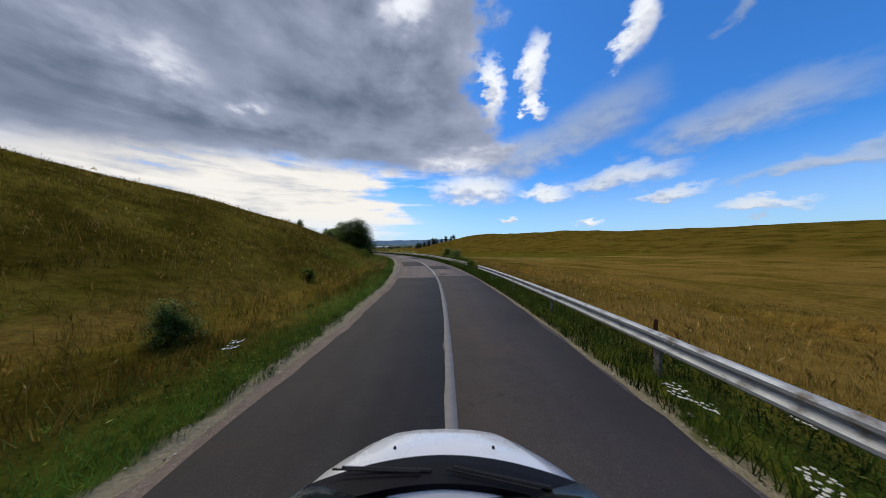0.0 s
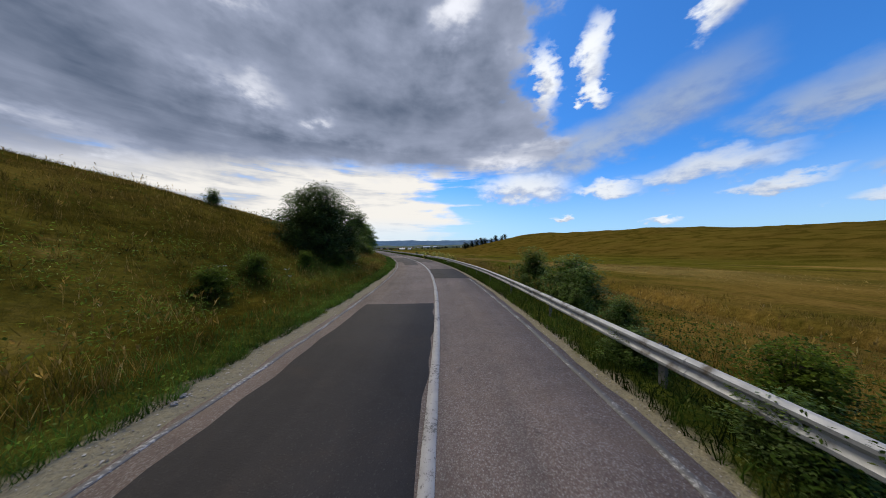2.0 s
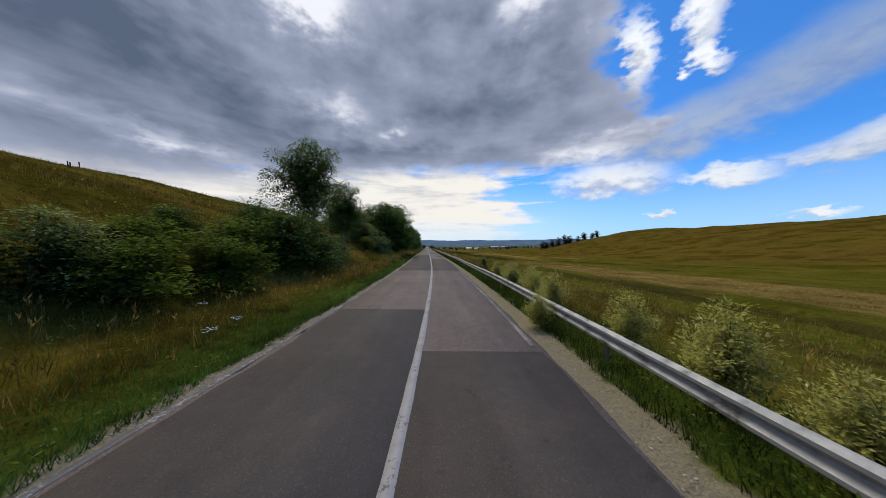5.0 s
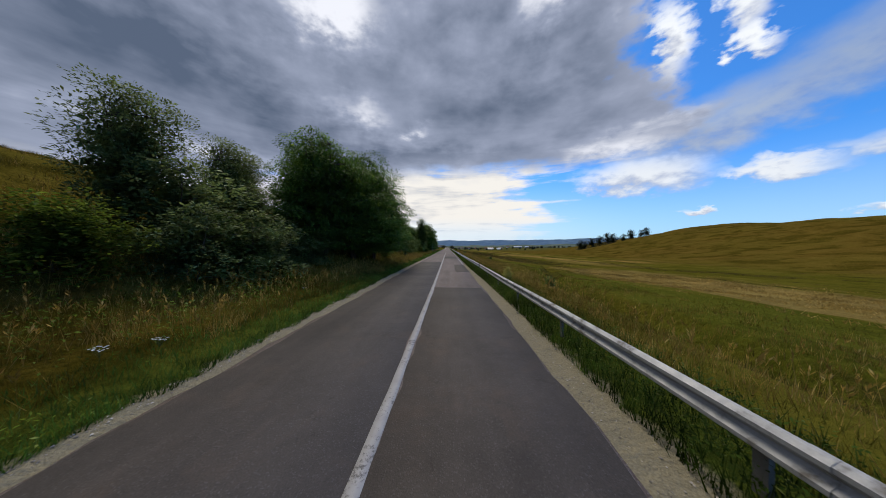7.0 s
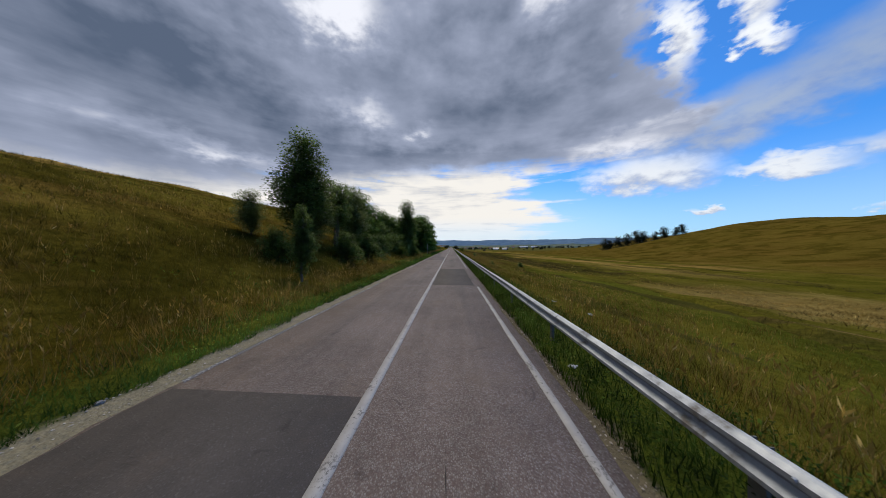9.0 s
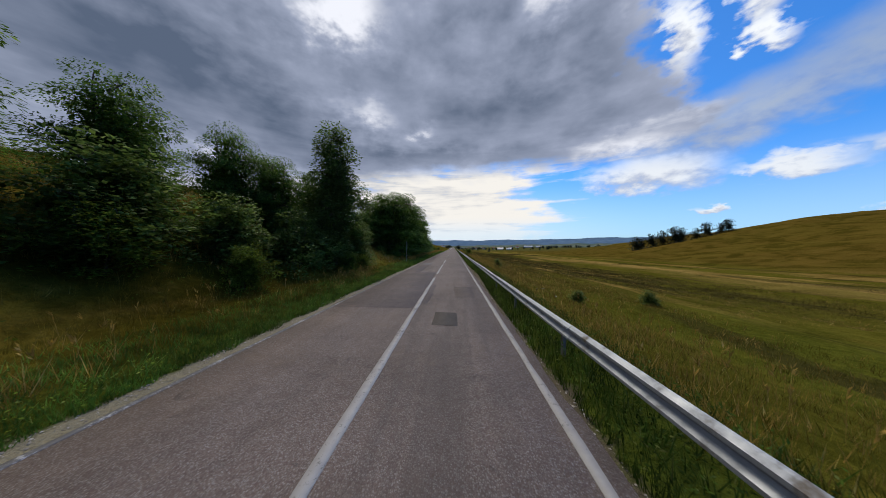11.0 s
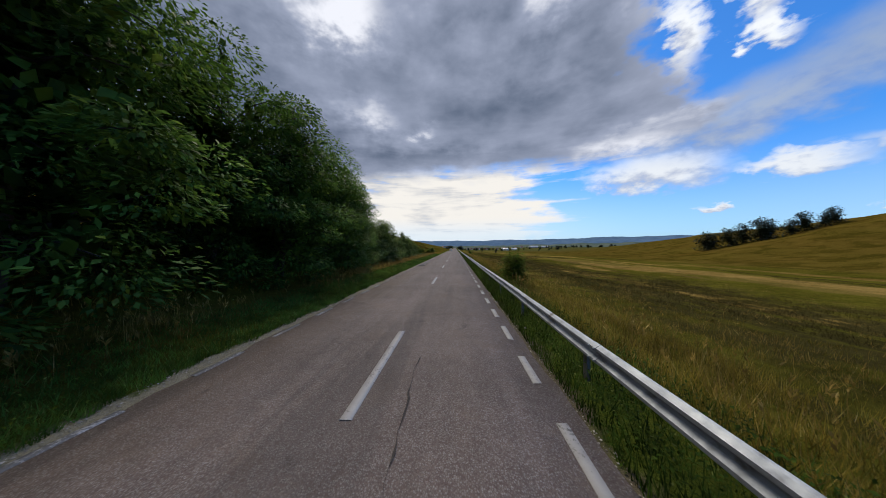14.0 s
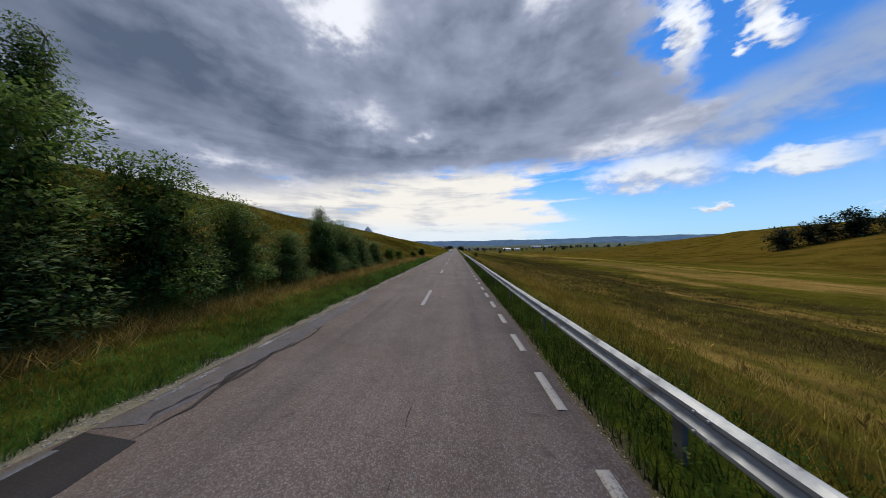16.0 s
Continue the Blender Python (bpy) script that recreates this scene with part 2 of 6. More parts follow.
def asphalt(name, base, stones, chips, tint=(1.0, 0.96, 0.98)):
    """Rolled asphalt: dark binder with pale stone chips, wheel tracks and stains."""
    mat, t, b = material(name, 0.82, 0.0, 0.35)
    v = place(t)
    sd = attribute(t, "sd")
    vor = t.nodes.new("ShaderNodeTexVoronoi")
    t.links.new(v, vor.inputs["Vector"])
    vor.inputs["Scale"].default_value = 52.0
    sepc = t.nodes.new("ShaderNodeSeparateColor")
    t.links.new(vor.outputs["Color"], sepc.inputs[0])
    gap = ramp_node(t, vor.outputs["Distance"], 0.30, 0.62, 1.0, 0.25)
    pick = ramp_node(t, sepc.outputs[0], 1.0 - chips * 2.0, 1.05, 0.0, 1.0, False)
    chip = math_node(t, "MULTIPLY", gap, pick, clamp=True)
    big = noise_node(t, v, 0.35, 6.0, 0.6)
    mid = noise_node(t, v, 3.5, 6.0, 0.65)
    fine = noise_node(t, v, 60.0, 3.0, 0.6)
    sep = t.nodes.new("ShaderNodeSeparateXYZ")
    t.links.new(sd, sep.inputs[0])
    along = combine_node(t, math_node(t, "MULTIPLY", sep.outputs[0], 0.06), math_node(t, "MULTIPLY", sep.outputs[1], 1.0), 0.0)
    track = noise_node(t, along, 1.6, 4.0, 0.6)
    tone = math_node(t, "ADD", math_node(t, "MULTIPLY", big, 0.5), math_node(t, "MULTIPLY", mid, 0.28))
    tone = math_node(t, "ADD", tone, math_node(t, "MULTIPLY", track, 0.34))
    k = ramp_node(t, tone, 0.40, 0.74, 0.68, 1.32, False)
    k = math_node(t, "MULTIPLY", k, ramp_node(t, fine, 0.3, 0.7, 0.8, 1.2, False))
    col = mix_node(t, chip, tuple(base * c for c in tint), tuple(stones * c for c in (1.06, 0.98, 0.90)))
    # brown stains and darker worn spots
    stain = ramp_node(t, noise_node(t, v, 0.9, 6.0, 0.68, 0.4), 0.50, 0.72)
    col = mix_node(t, math_node(t, "MULTIPLY", stain, 0.55), col, tuple(base * c for c in (1.75, 1.30, 1.0)))
    spot = ramp_node(t, noise_node(t, vec_node(t, "ADD", v, (31.0, 17.0, 0.0)), 2.1, 5.0, 0.7, 0.8), 0.60, 0.70)
    lane = noise_node(t, vec_node(t, "ADD", along, (9.0, 4.0, 0.0)), 0.8, 5.0, 0.6, 0.3)
    col = mix_node(t, math_node(t, "MULTIPLY", spot, 0.55), col, tuple(base * c for c in (0.62, 0.50, 0.45)))
    col = mix_node(t, ramp_node(t, lane, 0.52, 0.70, 0.0, 0.45), col, tuple(base * c for c in (0.70, 0.62, 0.60)))
    n = t.nodes.new("ShaderNodeMix")
    n.data_type, n.blend_type = "RGBA", "MULTIPLY"
    n.inputs[0].default_value = 1.0
    t.links.new(col, n.inputs[6])
    t.links.new(combine_node(t, k, k, k), n.inputs[7])
    t.links.new(n.outputs[2], b.inputs["Base Color"])
    h = math_node(t, "ADD", math_node(t, "MULTIPLY", chip, 0.7), math_node(t, "MULTIPLY", fine, 0.6))
    bump(t, b, h, 0.6, 0.012)
    return mat


M_ASPHALT = asphalt("old_asphalt", 0.092, 0.26, 0.50, (1.38, 0.98, 0.83))
M_DARK = asphalt("dark_asphalt_patch", 0.025, 0.052, 0.10, (1.10, 0.97, 0.93))
M_BROWN = asphalt("brown_asphalt_patch", 0.058, 0.100, 0.14, (1.16, 0.98, 0.86))
M_PALEPATCH = asphalt("pale_asphalt_patch", 0.125, 0.19, 0.25, (1.10, 0.98, 0.95))
M_DUSK = asphalt("dusky_asphalt_lane", 0.041, 0.072, 0.12, (1.16, 0.97, 0.92))
M_MAUVE = asphalt("mauve_asphalt_patch", 0.088, 0.17, 0.25, (1.24, 0.95, 0.88))

M_CRACK = plain("crack_filler", (0.060, 0.052, 0.047), 0.9, 0.0, 0.2, 0.9, 14.0)


def road_paint(name, wear, white_=1.0):
    mat, t, b = material(name, 0.65, 0.0, 0.3)
    v = place(t)
    n = math_node(t, "ADD", math_node(t, "MULTIPLY", noise_node(t, v, 22.0, 6.0, 0.7), 0.6), math_node(t, "MULTIPLY", noise_node(t, v, 1.3, 4.0), 0.4))
    worn = ramp_node(t, n, wear, wear + 0.09)
    dirt = noise_node(t, v, 5.0, 5.0)
    white = mix_node(t, dirt, tuple(white_ * c for c in (0.30, 0.29, 0.285)), tuple(white_ * c for c in (0.50, 0.49, 0.47)))
    t.links.new(mix_node(t, worn, white, (0.13, 0.125, 0.12)), b.inputs["Base Color"])
    bump(t, b, n, 0.3, 0.003)
    return mat


M_PAINT = road_paint("white_road_paint", 0.525, 0.92)
M_DULL = road_paint("dull_road_paint", 0.56, 0.5)
M_WORN = road_paint("worn_road_paint", 0.405)


def ground_material():
    """Meadow, hay and rough pasture, with bare gravel beside the road."""
    mat, t, b = material("meadow", 1.0, 0.0, 0.0)
    v = place(t)
    sep = t.nodes.new("ShaderNodeSeparateXYZ")
    t.links.new(attribute(t, "sd"), sep.inputs[0])
    s, d = sep.outputs[0], sep.outputs[1]
    band = combine_node(t, math_node(t, "MULTIPLY", s, 0.012), math_node(t, "MULTIPLY", d, 0.075), 0.0)
    n_band = noise_node(t, band, 1.0, 7.0, 0.6, 0.5)
    n_band2 = noise_node(t, vec_node(t, "ADD", band, (7.3, 2.2, 0.0)), 2.1, 7.0, 0.62, 0.8)
    n_big = noise_node(t, v, 0.03, 5.0, 0.6)
    n_mid = noise_node(t, v, 0.35, 7.0, 0.68)
    n_grain = noise_node(t, v, 3.0, 7.0, 0.7)
    n_mott = noise_node(t, v, 0.11, 6.0, 0.62, 0.6)
    n_fine = ramp_node(t, math_node(t, "ADD", math_node(t, "MULTIPLY", n_grain, 0.55), math_node(t, "MULTIPLY", n_mott, 0.45)), 0.34, 0.66)
    straw = mix_node(t, n_fine, (0.17, 0.108, 0.028), (0.40, 0.265, 0.090))
    olive = mix_node(t, n_fine, (0.060, 0.052, 0.008), (0.165, 0.126, 0.024))
    green = mix_node(t, n_fine, (0.060, 0.059, 0.008), (0.150, 0.132, 0.023))
    rust = mix_node(t, n_fine, (0.105, 0.064, 0.017), (0.255, 0.162, 0.046))
    sedge = mix_node(t, n_fine, (0.030, 0.027, 0.009), (0.078, 0.064, 0.023))
    # left hillside: olive with straw higher up
    up = ramp_node(t, math_node(t, "ADD", d, math_node(t, "MULTIPLY", math_node(t, "SUBTRACT", n_big, 0.5), 40.0)), -22.0, -54.0)
    moss = mix_node(t, n_fine, (0.038, 0.033, 0.005), (0.104, 0.082, 0.014))
    hill = mix_node(t, ramp_node(t, n_mott, 0.44, 0.56), moss, olive)
    hill = mix_node(t, ramp_node(t, math_node(t, "ADD", n_mid, math_node(t, "MULTIPLY", up, 0.34)), 0.60, 0.84), hill, straw)
    hill = mix_node(t, ramp_node(t, n_band2, 0.50, 0.64, 0.0, 0.6), hill, rust)
    # right: valley bands, then olive pasture
    wet = math_node(t, "MULTIPLY", ramp_node(t, s, 50.0, 75.0), ramp_node(t, s, 210.0, 180.0, 0.0, 0.09))
    val = mix_node(t, ramp_node(t, math_node(t, "SUBTRACT", n_band, wet), 0.50, 0.60), green, straw)
    val = mix_node(t, ramp_node(t, n_band2, 0.56, 0.62, 0.0, 0.85), val, sedge)
    val = mix_node(t, ramp_node(t, n_mid, 0.50, 0.70, 0.0, 0.7), val, olive)
    val = mix_node(t, math_node(t, "MULTIPLY", ramp_node(t, s, 75.0, 40.0), ramp_node(t, n_mott, 0.36, 0.56, 0.35, 0.95)), val, rust)
    dw = math_node(t, "ADD", d, math_node(t, "ADD", math_node(t, "MULTIPLY", math_node(t, "SUBTRACT", n_mid, 0.5), 9.0), math_node(t, "MULTIPLY", math_node(t, "SUBTRACT", n_band2, 0.5), 22.0)))
    hay = math_node(t, "MULTIPLY", math_node(t, "MULTIPLY", ramp_node(t, dw, 25.0, 29.0), ramp_node(t, dw, 52.0, 44.0)), math_node(t, "MULTIPLY", ramp_node(t, s, 45.0, 65.0), ramp_node(t, s, 185.0, 165.0)))
    val = mix_node(t, math_node(t, "MULTIPLY", hay, 0.62), val, mix_node(t, n_fine, (0.21, 0.140, 0.052), (0.40, 0.285, 0.125)))
    hay2 = math_node(t, "MULTIPLY", math_node(t, "MULTIPLY", ramp_node(t, dw, 50.0, 54.0), ramp_node(t, dw, 70.0, 62.0)), ramp_node(t, s, 175.0, 200.0))
    val = mix_node(t, math_node(t, "MULTIPLY", hay2, 0.40), val, mix_node(t, n_fine, (0.18, 0.118, 0.038), (0.36, 0.245, 0.095)))
    lawn = math_node(t, "MULTIPLY", math_node(t, "MULTIPLY", ramp_node(t, dw, 9.0, 12.0), ramp_node(t, dw, 25.0, 20.0)), math_node(t, "MULTIPLY", ramp_node(t, s, 50.0, 66.0), ramp_node(t, s, 195.0, 175.0)))
    val = mix_node(t, math_node(t, "MULTIPLY", lawn, 0.8), val, mix_node(t, n_fine, (0.050, 0.062, 0.008), (0.135, 0.140, 0.022)))
    val = mix_node(t, math_node(t, "MULTIPLY", lawn, ramp_node(t, n_band2, 0.53, 0.58, 0.0, 0.8)), val, sedge)
    marsh = math_node(t, "MULTIPLY", ramp_node(t, s, 180.0, 212.0), math_node(t, "MULTIPLY", ramp_node(t, d, 9.0, 13.0), ramp_node(t, d, 52.0, 36.0)))
    val = mix_node(t, math_node(t, "MULTIPLY", marsh, ramp_node(t, math_node(t, "ADD", math_node(t, "MULTIPLY", n_mid, 0.6), math_node(t, "MULTIPLY", n_band2, 0.4)), 0.40, 0.54)), val, sedge)
    turf = mix_node(t, n_fine, (0.064, 0.045, 0.009), (0.160, 0.108, 0.025))
    past = mix_node(t, ramp_node(t, n_band2, 0.50, 0.72, 0.0, 0.12), turf, rust)
    past = mix_node(t, ramp_node(t, n_big, 0.40, 0.60, 0.25, 0.0), past, green)
    past = mix_node(t, ramp_node(t, n_mott, 0.52, 0.40, 0.0, 0.55), past, moss)
    past = mix_node(t, ramp_node(t, n_mid, 0.55, 0.75, 0.0, 0.22), past, straw)
    right = mix_node(t, ramp_node(t, math_node(t, "ADD", d, math_node(t, "MULTIPLY", n_band, 40.0)), 95.0, 125.0), val, past)
    far = mix_node(t, n_big, (0.060, 0.066, 0.022), (0.13, 0.12, 0.045))
    right = mix_node(t, ramp_node(t, s, 480.0, 900.0), right, far)
    col = mix_node(t, ramp_node(t, d, -1.0, 1.0), hill, right)
    # green verge and gravel shoulder
    ad = math_node(t, "ABSOLUTE", d)
    verge = ramp_node(t, math_node(t, "ADD", ad, math_node(t, "MULTIPLY", n_mid, 2.0)), 6.6, 4.7)
    col = mix_node(t, math_node(t, "MULTIPLY", verge, 0.85), col, mix_node(t, n_fine, (0.034, 0.056, 0.010), (0.092, 0.128, 0.024)))
    grav = mix_node(t, noise_node(t, v, 30.0, 4.0, 0.7), (0.13, 0.114, 0.096), (0.42, 0.38, 0.32))
    earth = mix_node(t, noise_node(t, v, 22.0, 4.0, 0.7), (0.075, 0.064, 0.055), (0.19, 0.165, 0.14))
    grav = mix_node(t, math_node(t, "MULTIPLY", ramp_node(t, d, -1.0, 1.0), ramp_node(t, s, 132.0, 140.0)), grav, earth)
    wob = math_node(t, "MULTIPLY", math_node(t, "SUBTRACT", noise_node(t, v, 1.1, 5.0, 0.65), 0.5), 1.1)
    out = math_node(t, "SUBTRACT", math_node(t, "ADD", ad, math_node(t, "MULTIPLY", wob, 1.1)), sep.outputs[2])
    col = mix_node(t, ramp_node(t, out, 0.22, -0.02), col, grav)
    col = mix_node(t, 1.0, col, (1.01, 1.0, 0.80), "MULTIPLY")
    t.links.new(col, b.inputs["Base Color"])
    h = math_node(t, "ADD", math_node(t, "MULTIPLY", n_grain, 0.6), math_node(t, "MULTIPLY", n_mid, 0.8))
    bump(t, b, h, 0.9, 0.25)
    return mat


M_GROUND = ground_material()


def leafy(name, dark, light, tips, through_light=0.3, rough=0.55, tufts=0.0):
    """Leaves and blades: colour differs from piece to piece, light shines through a little."""
    mat, t, b = material(name, rough, 0.0, 0.16 if rough < 0.6 else 0.04)
    rnd = t.nodes.new("ShaderNodeNewGeometry").outputs["Random Per Island"]
    n = noise_node(t, place(t), 0.45, 4.0)
    col = mix_node(t, math_node(t, "ADD", math_node(t, "MULTIPLY", rnd, 0.6), math_node(t, "MULTIPLY", n, 0.4)), dark, light)
    col = mix_node(t, ramp_node(t, rnd, 0.90, 0.96), col, tips)
    if tufts:
        v = place(t)
        k = math_node(t, "MULTIPLY", ramp_node(t, noise_node(t, v, 2.2 if rough > 0.6 else 1.1, 3.0, 0.6), 0.36, 0.64, 1.0 - tufts, 1.0 + tufts * 0.7), ramp_node(t, noise_node(t, v, 0.22, 3.0), 0.35, 0.65, 1.0 - tufts * 0.6, 1.0 + tufts * 0.4))
        col = mix_node(t, 1.0, col, combine_node(t, k, k, k), "MULTIPLY")
    if rough > 0.78:
        col = mix_node(t, 1.0, col, (1.03, 1.0, 0.82), "MULTIPLY")
    t.links.new(col, b.inputs["Base Color"])
    tr = t.nodes.new("ShaderNodeBsdfTranslucent")
    t.links.new(col, tr.inputs[0])
    mx = t.nodes.new("ShaderNodeMixShader")
    mx.inputs[0].default_value = through_light
    if rough < 0.6:
        turn = t.nodes.new("ShaderNodeVectorTransform")
        turn.vector_type, turn.convert_from, turn.convert_to = "VECTOR", "OBJECT", "WORLD"
        t.links.new(attribute(t, "puff"), turn.inputs[0])
        geo = t.nodes.new("ShaderNodeNewGeometry").outputs["Normal"]
        soft_n = vec_node(t, "NORMALIZE", vec_node(t, "ADD", vec_node(t, "MULTIPLY", geo, (0.45, 0.45, 0.45)), vec_node(t, "NORMALIZE", turn.outputs[0], (0, 0, 0))), (0, 0, 0))
        t.links.new(soft_n, b.inputs["Normal"])
    else:
        geo = t.nodes.new("ShaderNodeNewGeometry").outputs["Normal"]
        soft_n = vec_node(t, "NORMALIZE", vec_node(t, "ADD", vec_node(t, "MULTIPLY", geo, (0.4, 0.4, 0.4)), (0.0, 0.0, 0.75)), (0, 0, 0))
        t.links.new(soft_n, b.inputs["Normal"])
    t.links.new(b.outputs[0], mx.inputs[1])
    t.links.new(tr.outputs[0], mx.inputs[2])
    t.links.new(mx.outputs[0], t.nodes["Material Output"].inputs[0])
    return mat


M_LOCUST = leafy("locust_leaf", (0.042, 0.098, 0.016), (0.142, 0.262, 0.040), (0.24, 0.37, 0.06), 0.48, 0.5, 0.4)
M_WILLOW = leafy("willow_leaf", (0.095, 0.150, 0.042), (0.280, 0.350, 0.120), (0.36, 0.42, 0.19), 0.48, 0.5, 0.4)
M_DEEP = leafy("dark_willow_leaf", (0.042, 0.082, 0.018), (0.130, 0.195, 0.048), (0.22, 0.29, 0.09), 0.42, 0.5, 0.4)
M_ASPEN = leafy("aspen_leaf", (0.062, 0.122, 0.026), (0.195, 0.290, 0.065), (0.29, 0.37, 0.12), 0.46, 0.5, 0.35)
M_SHRUB = leafy("shrub_leaf", (0.062, 0.120, 0.024), (0.200, 0.300, 0.066), (0.30, 0.38, 0.12), 0.48, 0.5, 0.45)
M_FARTREE = leafy("far_tree_leaf", (0.014, 0.024, 0.010), (0.035, 0.052, 0.022), (0.05, 0.07, 0.03), 0.15)
M_GRASS = leafy("green_grass", (0.042, 0.105, 0.014), (0.125, 0.235, 0.038), (0.21, 0.27, 0.07), 0.42, 0.7, 0.55)
M_OLIVE = leafy("olive_grass", (0.090, 0.077, 0.010), (0.230, 0.175, 0.030), (0.42, 0.31, 0.11), 0.42, 0.8, 0.55)
M_STRAW = leafy("straw_grass", (0.21, 0.140, 0.035), (0.47, 0.325, 0.110), (0.62, 0.47, 0.21), 0.42, 0.85, 0.45)
M_WEED = leafy("broad_weed", (0.060, 0.108, 0.012), (0.175, 0.240, 0.032), (0.22, 0.27, 0.07), 0.4, 0.7, 0.6)
M_SEDGE = leafy("dark_sedge", (0.042, 0.036, 0.012), (0.105, 0.084, 0.030), (0.18, 0.13, 0.05), 0.3, 0.85, 0.5)
M_PALE = leafy("pale_willow_herb", (0.27, 0.29, 0.08), (0.56, 0.56, 0.20), (0.70, 0.68, 0.36), 0.35, 0.8)
M_MEADOW = leafy("meadow_grass", (0.090, 0.092, 0.010), (0.230, 0.205, 0.030), (0.36, 0.29, 0.08), 0.42, 0.75, 0.5)
M_RANK = leafy("rank_weed", (0.026, 0.060, 0.008), (0.088, 0.140, 0.020), (0.16, 0.19, 0.05), 0.4, 0.7, 0.6)
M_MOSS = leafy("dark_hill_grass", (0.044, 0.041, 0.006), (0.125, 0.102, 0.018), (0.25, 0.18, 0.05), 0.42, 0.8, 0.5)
M_GOLD = leafy("golden_grass", (0.20, 0.150, 0.020), (0.45, 0.33, 0.070), (0.55, 0.41, 0.14), 0.42, 0.8, 0.5)
M_BARK = plain("bark", (0.075, 0.058, 0.045), 0.9, 0.0, 0.2, 0.45, 9.0)
M_PALEBARK = plain("pale_bark", (0.16, 0.14, 0.115), 0.85, 0.0, 0.2, 0.4, 7.0)
M_BLOOM = plain("white_bloom", (0.78, 0.78, 0.72), 0.8, 0.0, 0.2, 0.12, 30.0)
M_YELLOW = plain("yellow_bloom", (0.62, 0.42, 0.03), 0.8, 0.0, 0.2, 0.15, 30.0)
M_STEM = plain("stem", (0.07, 0.10, 0.03), 0.8, 0.0, 0.2, 0.3, 20.0)


def galvanised(name, base, rough, dirt, metal=0.6):
    mat, t, b = material(name, rough, metal, 0.5)
    v = place(t)
    n = noise_node(t, v, 3.0, 6.0, 0.65)
    spang = noise_node(t, v, 38.0, 3.0, 0.6)
    col = mix_node(t, spang, tuple(c * 0.85 for c in base), tuple(min(1, c * 1.1) for c in base))
    col = mix_node(t, ramp_node(t, n, dirt, dirt + 0.16), col, (0.15, 0.13, 0.105))
    t.links.new(col, b.inputs["Base Color"])
    t.links.new(ramp_node(t, n, 0.3, 0.75, rough, min(1, rough + 0.3)), b.inputs["Roughness"])
    t.links.new(ramp_node(t, n, dirt, dirt + 0.16, metal, 0.05), b.inputs["Metallic"])
    bump(t, b, spang, 0.16, 0.004)
    return mat


M_STEEL = galvanised("galvanised_steel", (0.37, 0.40, 0.44), 0.50, 0.54, 0.72)
M_OLDSTEEL = galvanised("weathered_steel", (0.44, 0.45, 0.46), 0.62, 0.52)
M_POST = galvanised("dull_post_steel", (0.22, 0.22, 0.21), 0.8, 0.42)
M_RUST = plain("rusty_steel", (0.11, 0.055, 0.03), 0.9, 0.3, 0.2, 0.4, 12.0)

# ---- the land ----
def part(name, bm, mat, parent=None, label=""):
    """Link a bmesh, or vertices and faces, as one mesh object under a thing or part."""
    me = bpy.data.meshes.new(name)
    if isinstance(bm, tuple):
        me.from_pydata(*bm)
    else:
        bm.to_mesh(me)
        bm.free()
    if mat is not None:
        me.materials.append(mat)
    ob = new(name, me)
    if parent is not None:
        ob.parent = parent
    if label:
        ob["label"] = label
    return ob


def smooth(ob):
    ob.data.polygons.foreach_set("use_smooth", np.ones(len(ob.data.polygons), dtype=bool))
    return ob


def step(x, lo, hi):
    k = np.clip((x - lo) / (hi - lo), 0, 1)
    return k * k * (3 - 2 * k)


def rough_field(x, y, seed=0.0):
    """A soft uneven field of height about one."""
    return (np.sin(x * 0.083 + 1.3 + seed) * np.sin(y * 0.071 + 0.4 + seed * 2) + 0.6 * np.sin(x * 0.19 - y * 0.13 + 2.1 + seed)
            + 0.45 * np.sin(x * 0.31 + y * 0.37 + seed) + 0.3 * np.sin(x * 0.71 - y * 0.53 + 0.7)) / 1.6


def lattice(x, y, seed):
    """Smooth random values between 0 and 1."""
    ix, iy = np.floor(x), np.floor(y)
    fx, fy = x - ix, y - iy
    fx, fy = fx * fx * (3 - 2 * fx), fy * fy * (3 - 2 * fy)

    def h(a, b_):
        v = np.sin(a * 127.1 + b_ * 311.7 + seed * 74.7) * 43758.5453
        return v - np.floor(v)
    return (h(ix, iy) * (1 - fx) + h(ix + 1, iy) * fx) * (1 - fy) + (h(ix, iy + 1) * (1 - fx) + h(ix + 1, iy + 1) * fx) * fy


def fbm(x, y, seed):
    return 0.5 * lattice(x, y, seed) + 0.26 * lattice(x * 2.1 + 5, y * 2.1, seed + 1) + 0.15 * lattice(x * 4.3, y * 4.3 + 3, seed + 2) + 0.09 * lattice(x * 8.7, y * 8.7, seed + 3)


def ditch(s, d):
    """0 to 1 inside the narrow ditches of the valley floor."""
    a = 12.8 - 2.2 * np.exp(-((s - 20) / 7.0) ** 2) + 0.5 * np.sin(s * 0.16) + 0.3 * np.sin(s * 0.43) + np.maximum(s - 70, 0) * 0.35
    b_ = np.interp(s, [100, 122, 130, 137, 160, 190], [9.4, 10.3, 12.3, 15.0, 24.0, 33.0]) + 0.4 * np.sin(s * 0.5)
    one = np.exp(-((d - a) / 0.95) ** 4) * (1 - step(s, 78, 98))
    two = np.exp(-((d - b_) / 1.15) ** 4) * step(s, 100, 114) * (1 - step(s, 170, 195))
    return np.maximum(one, two)


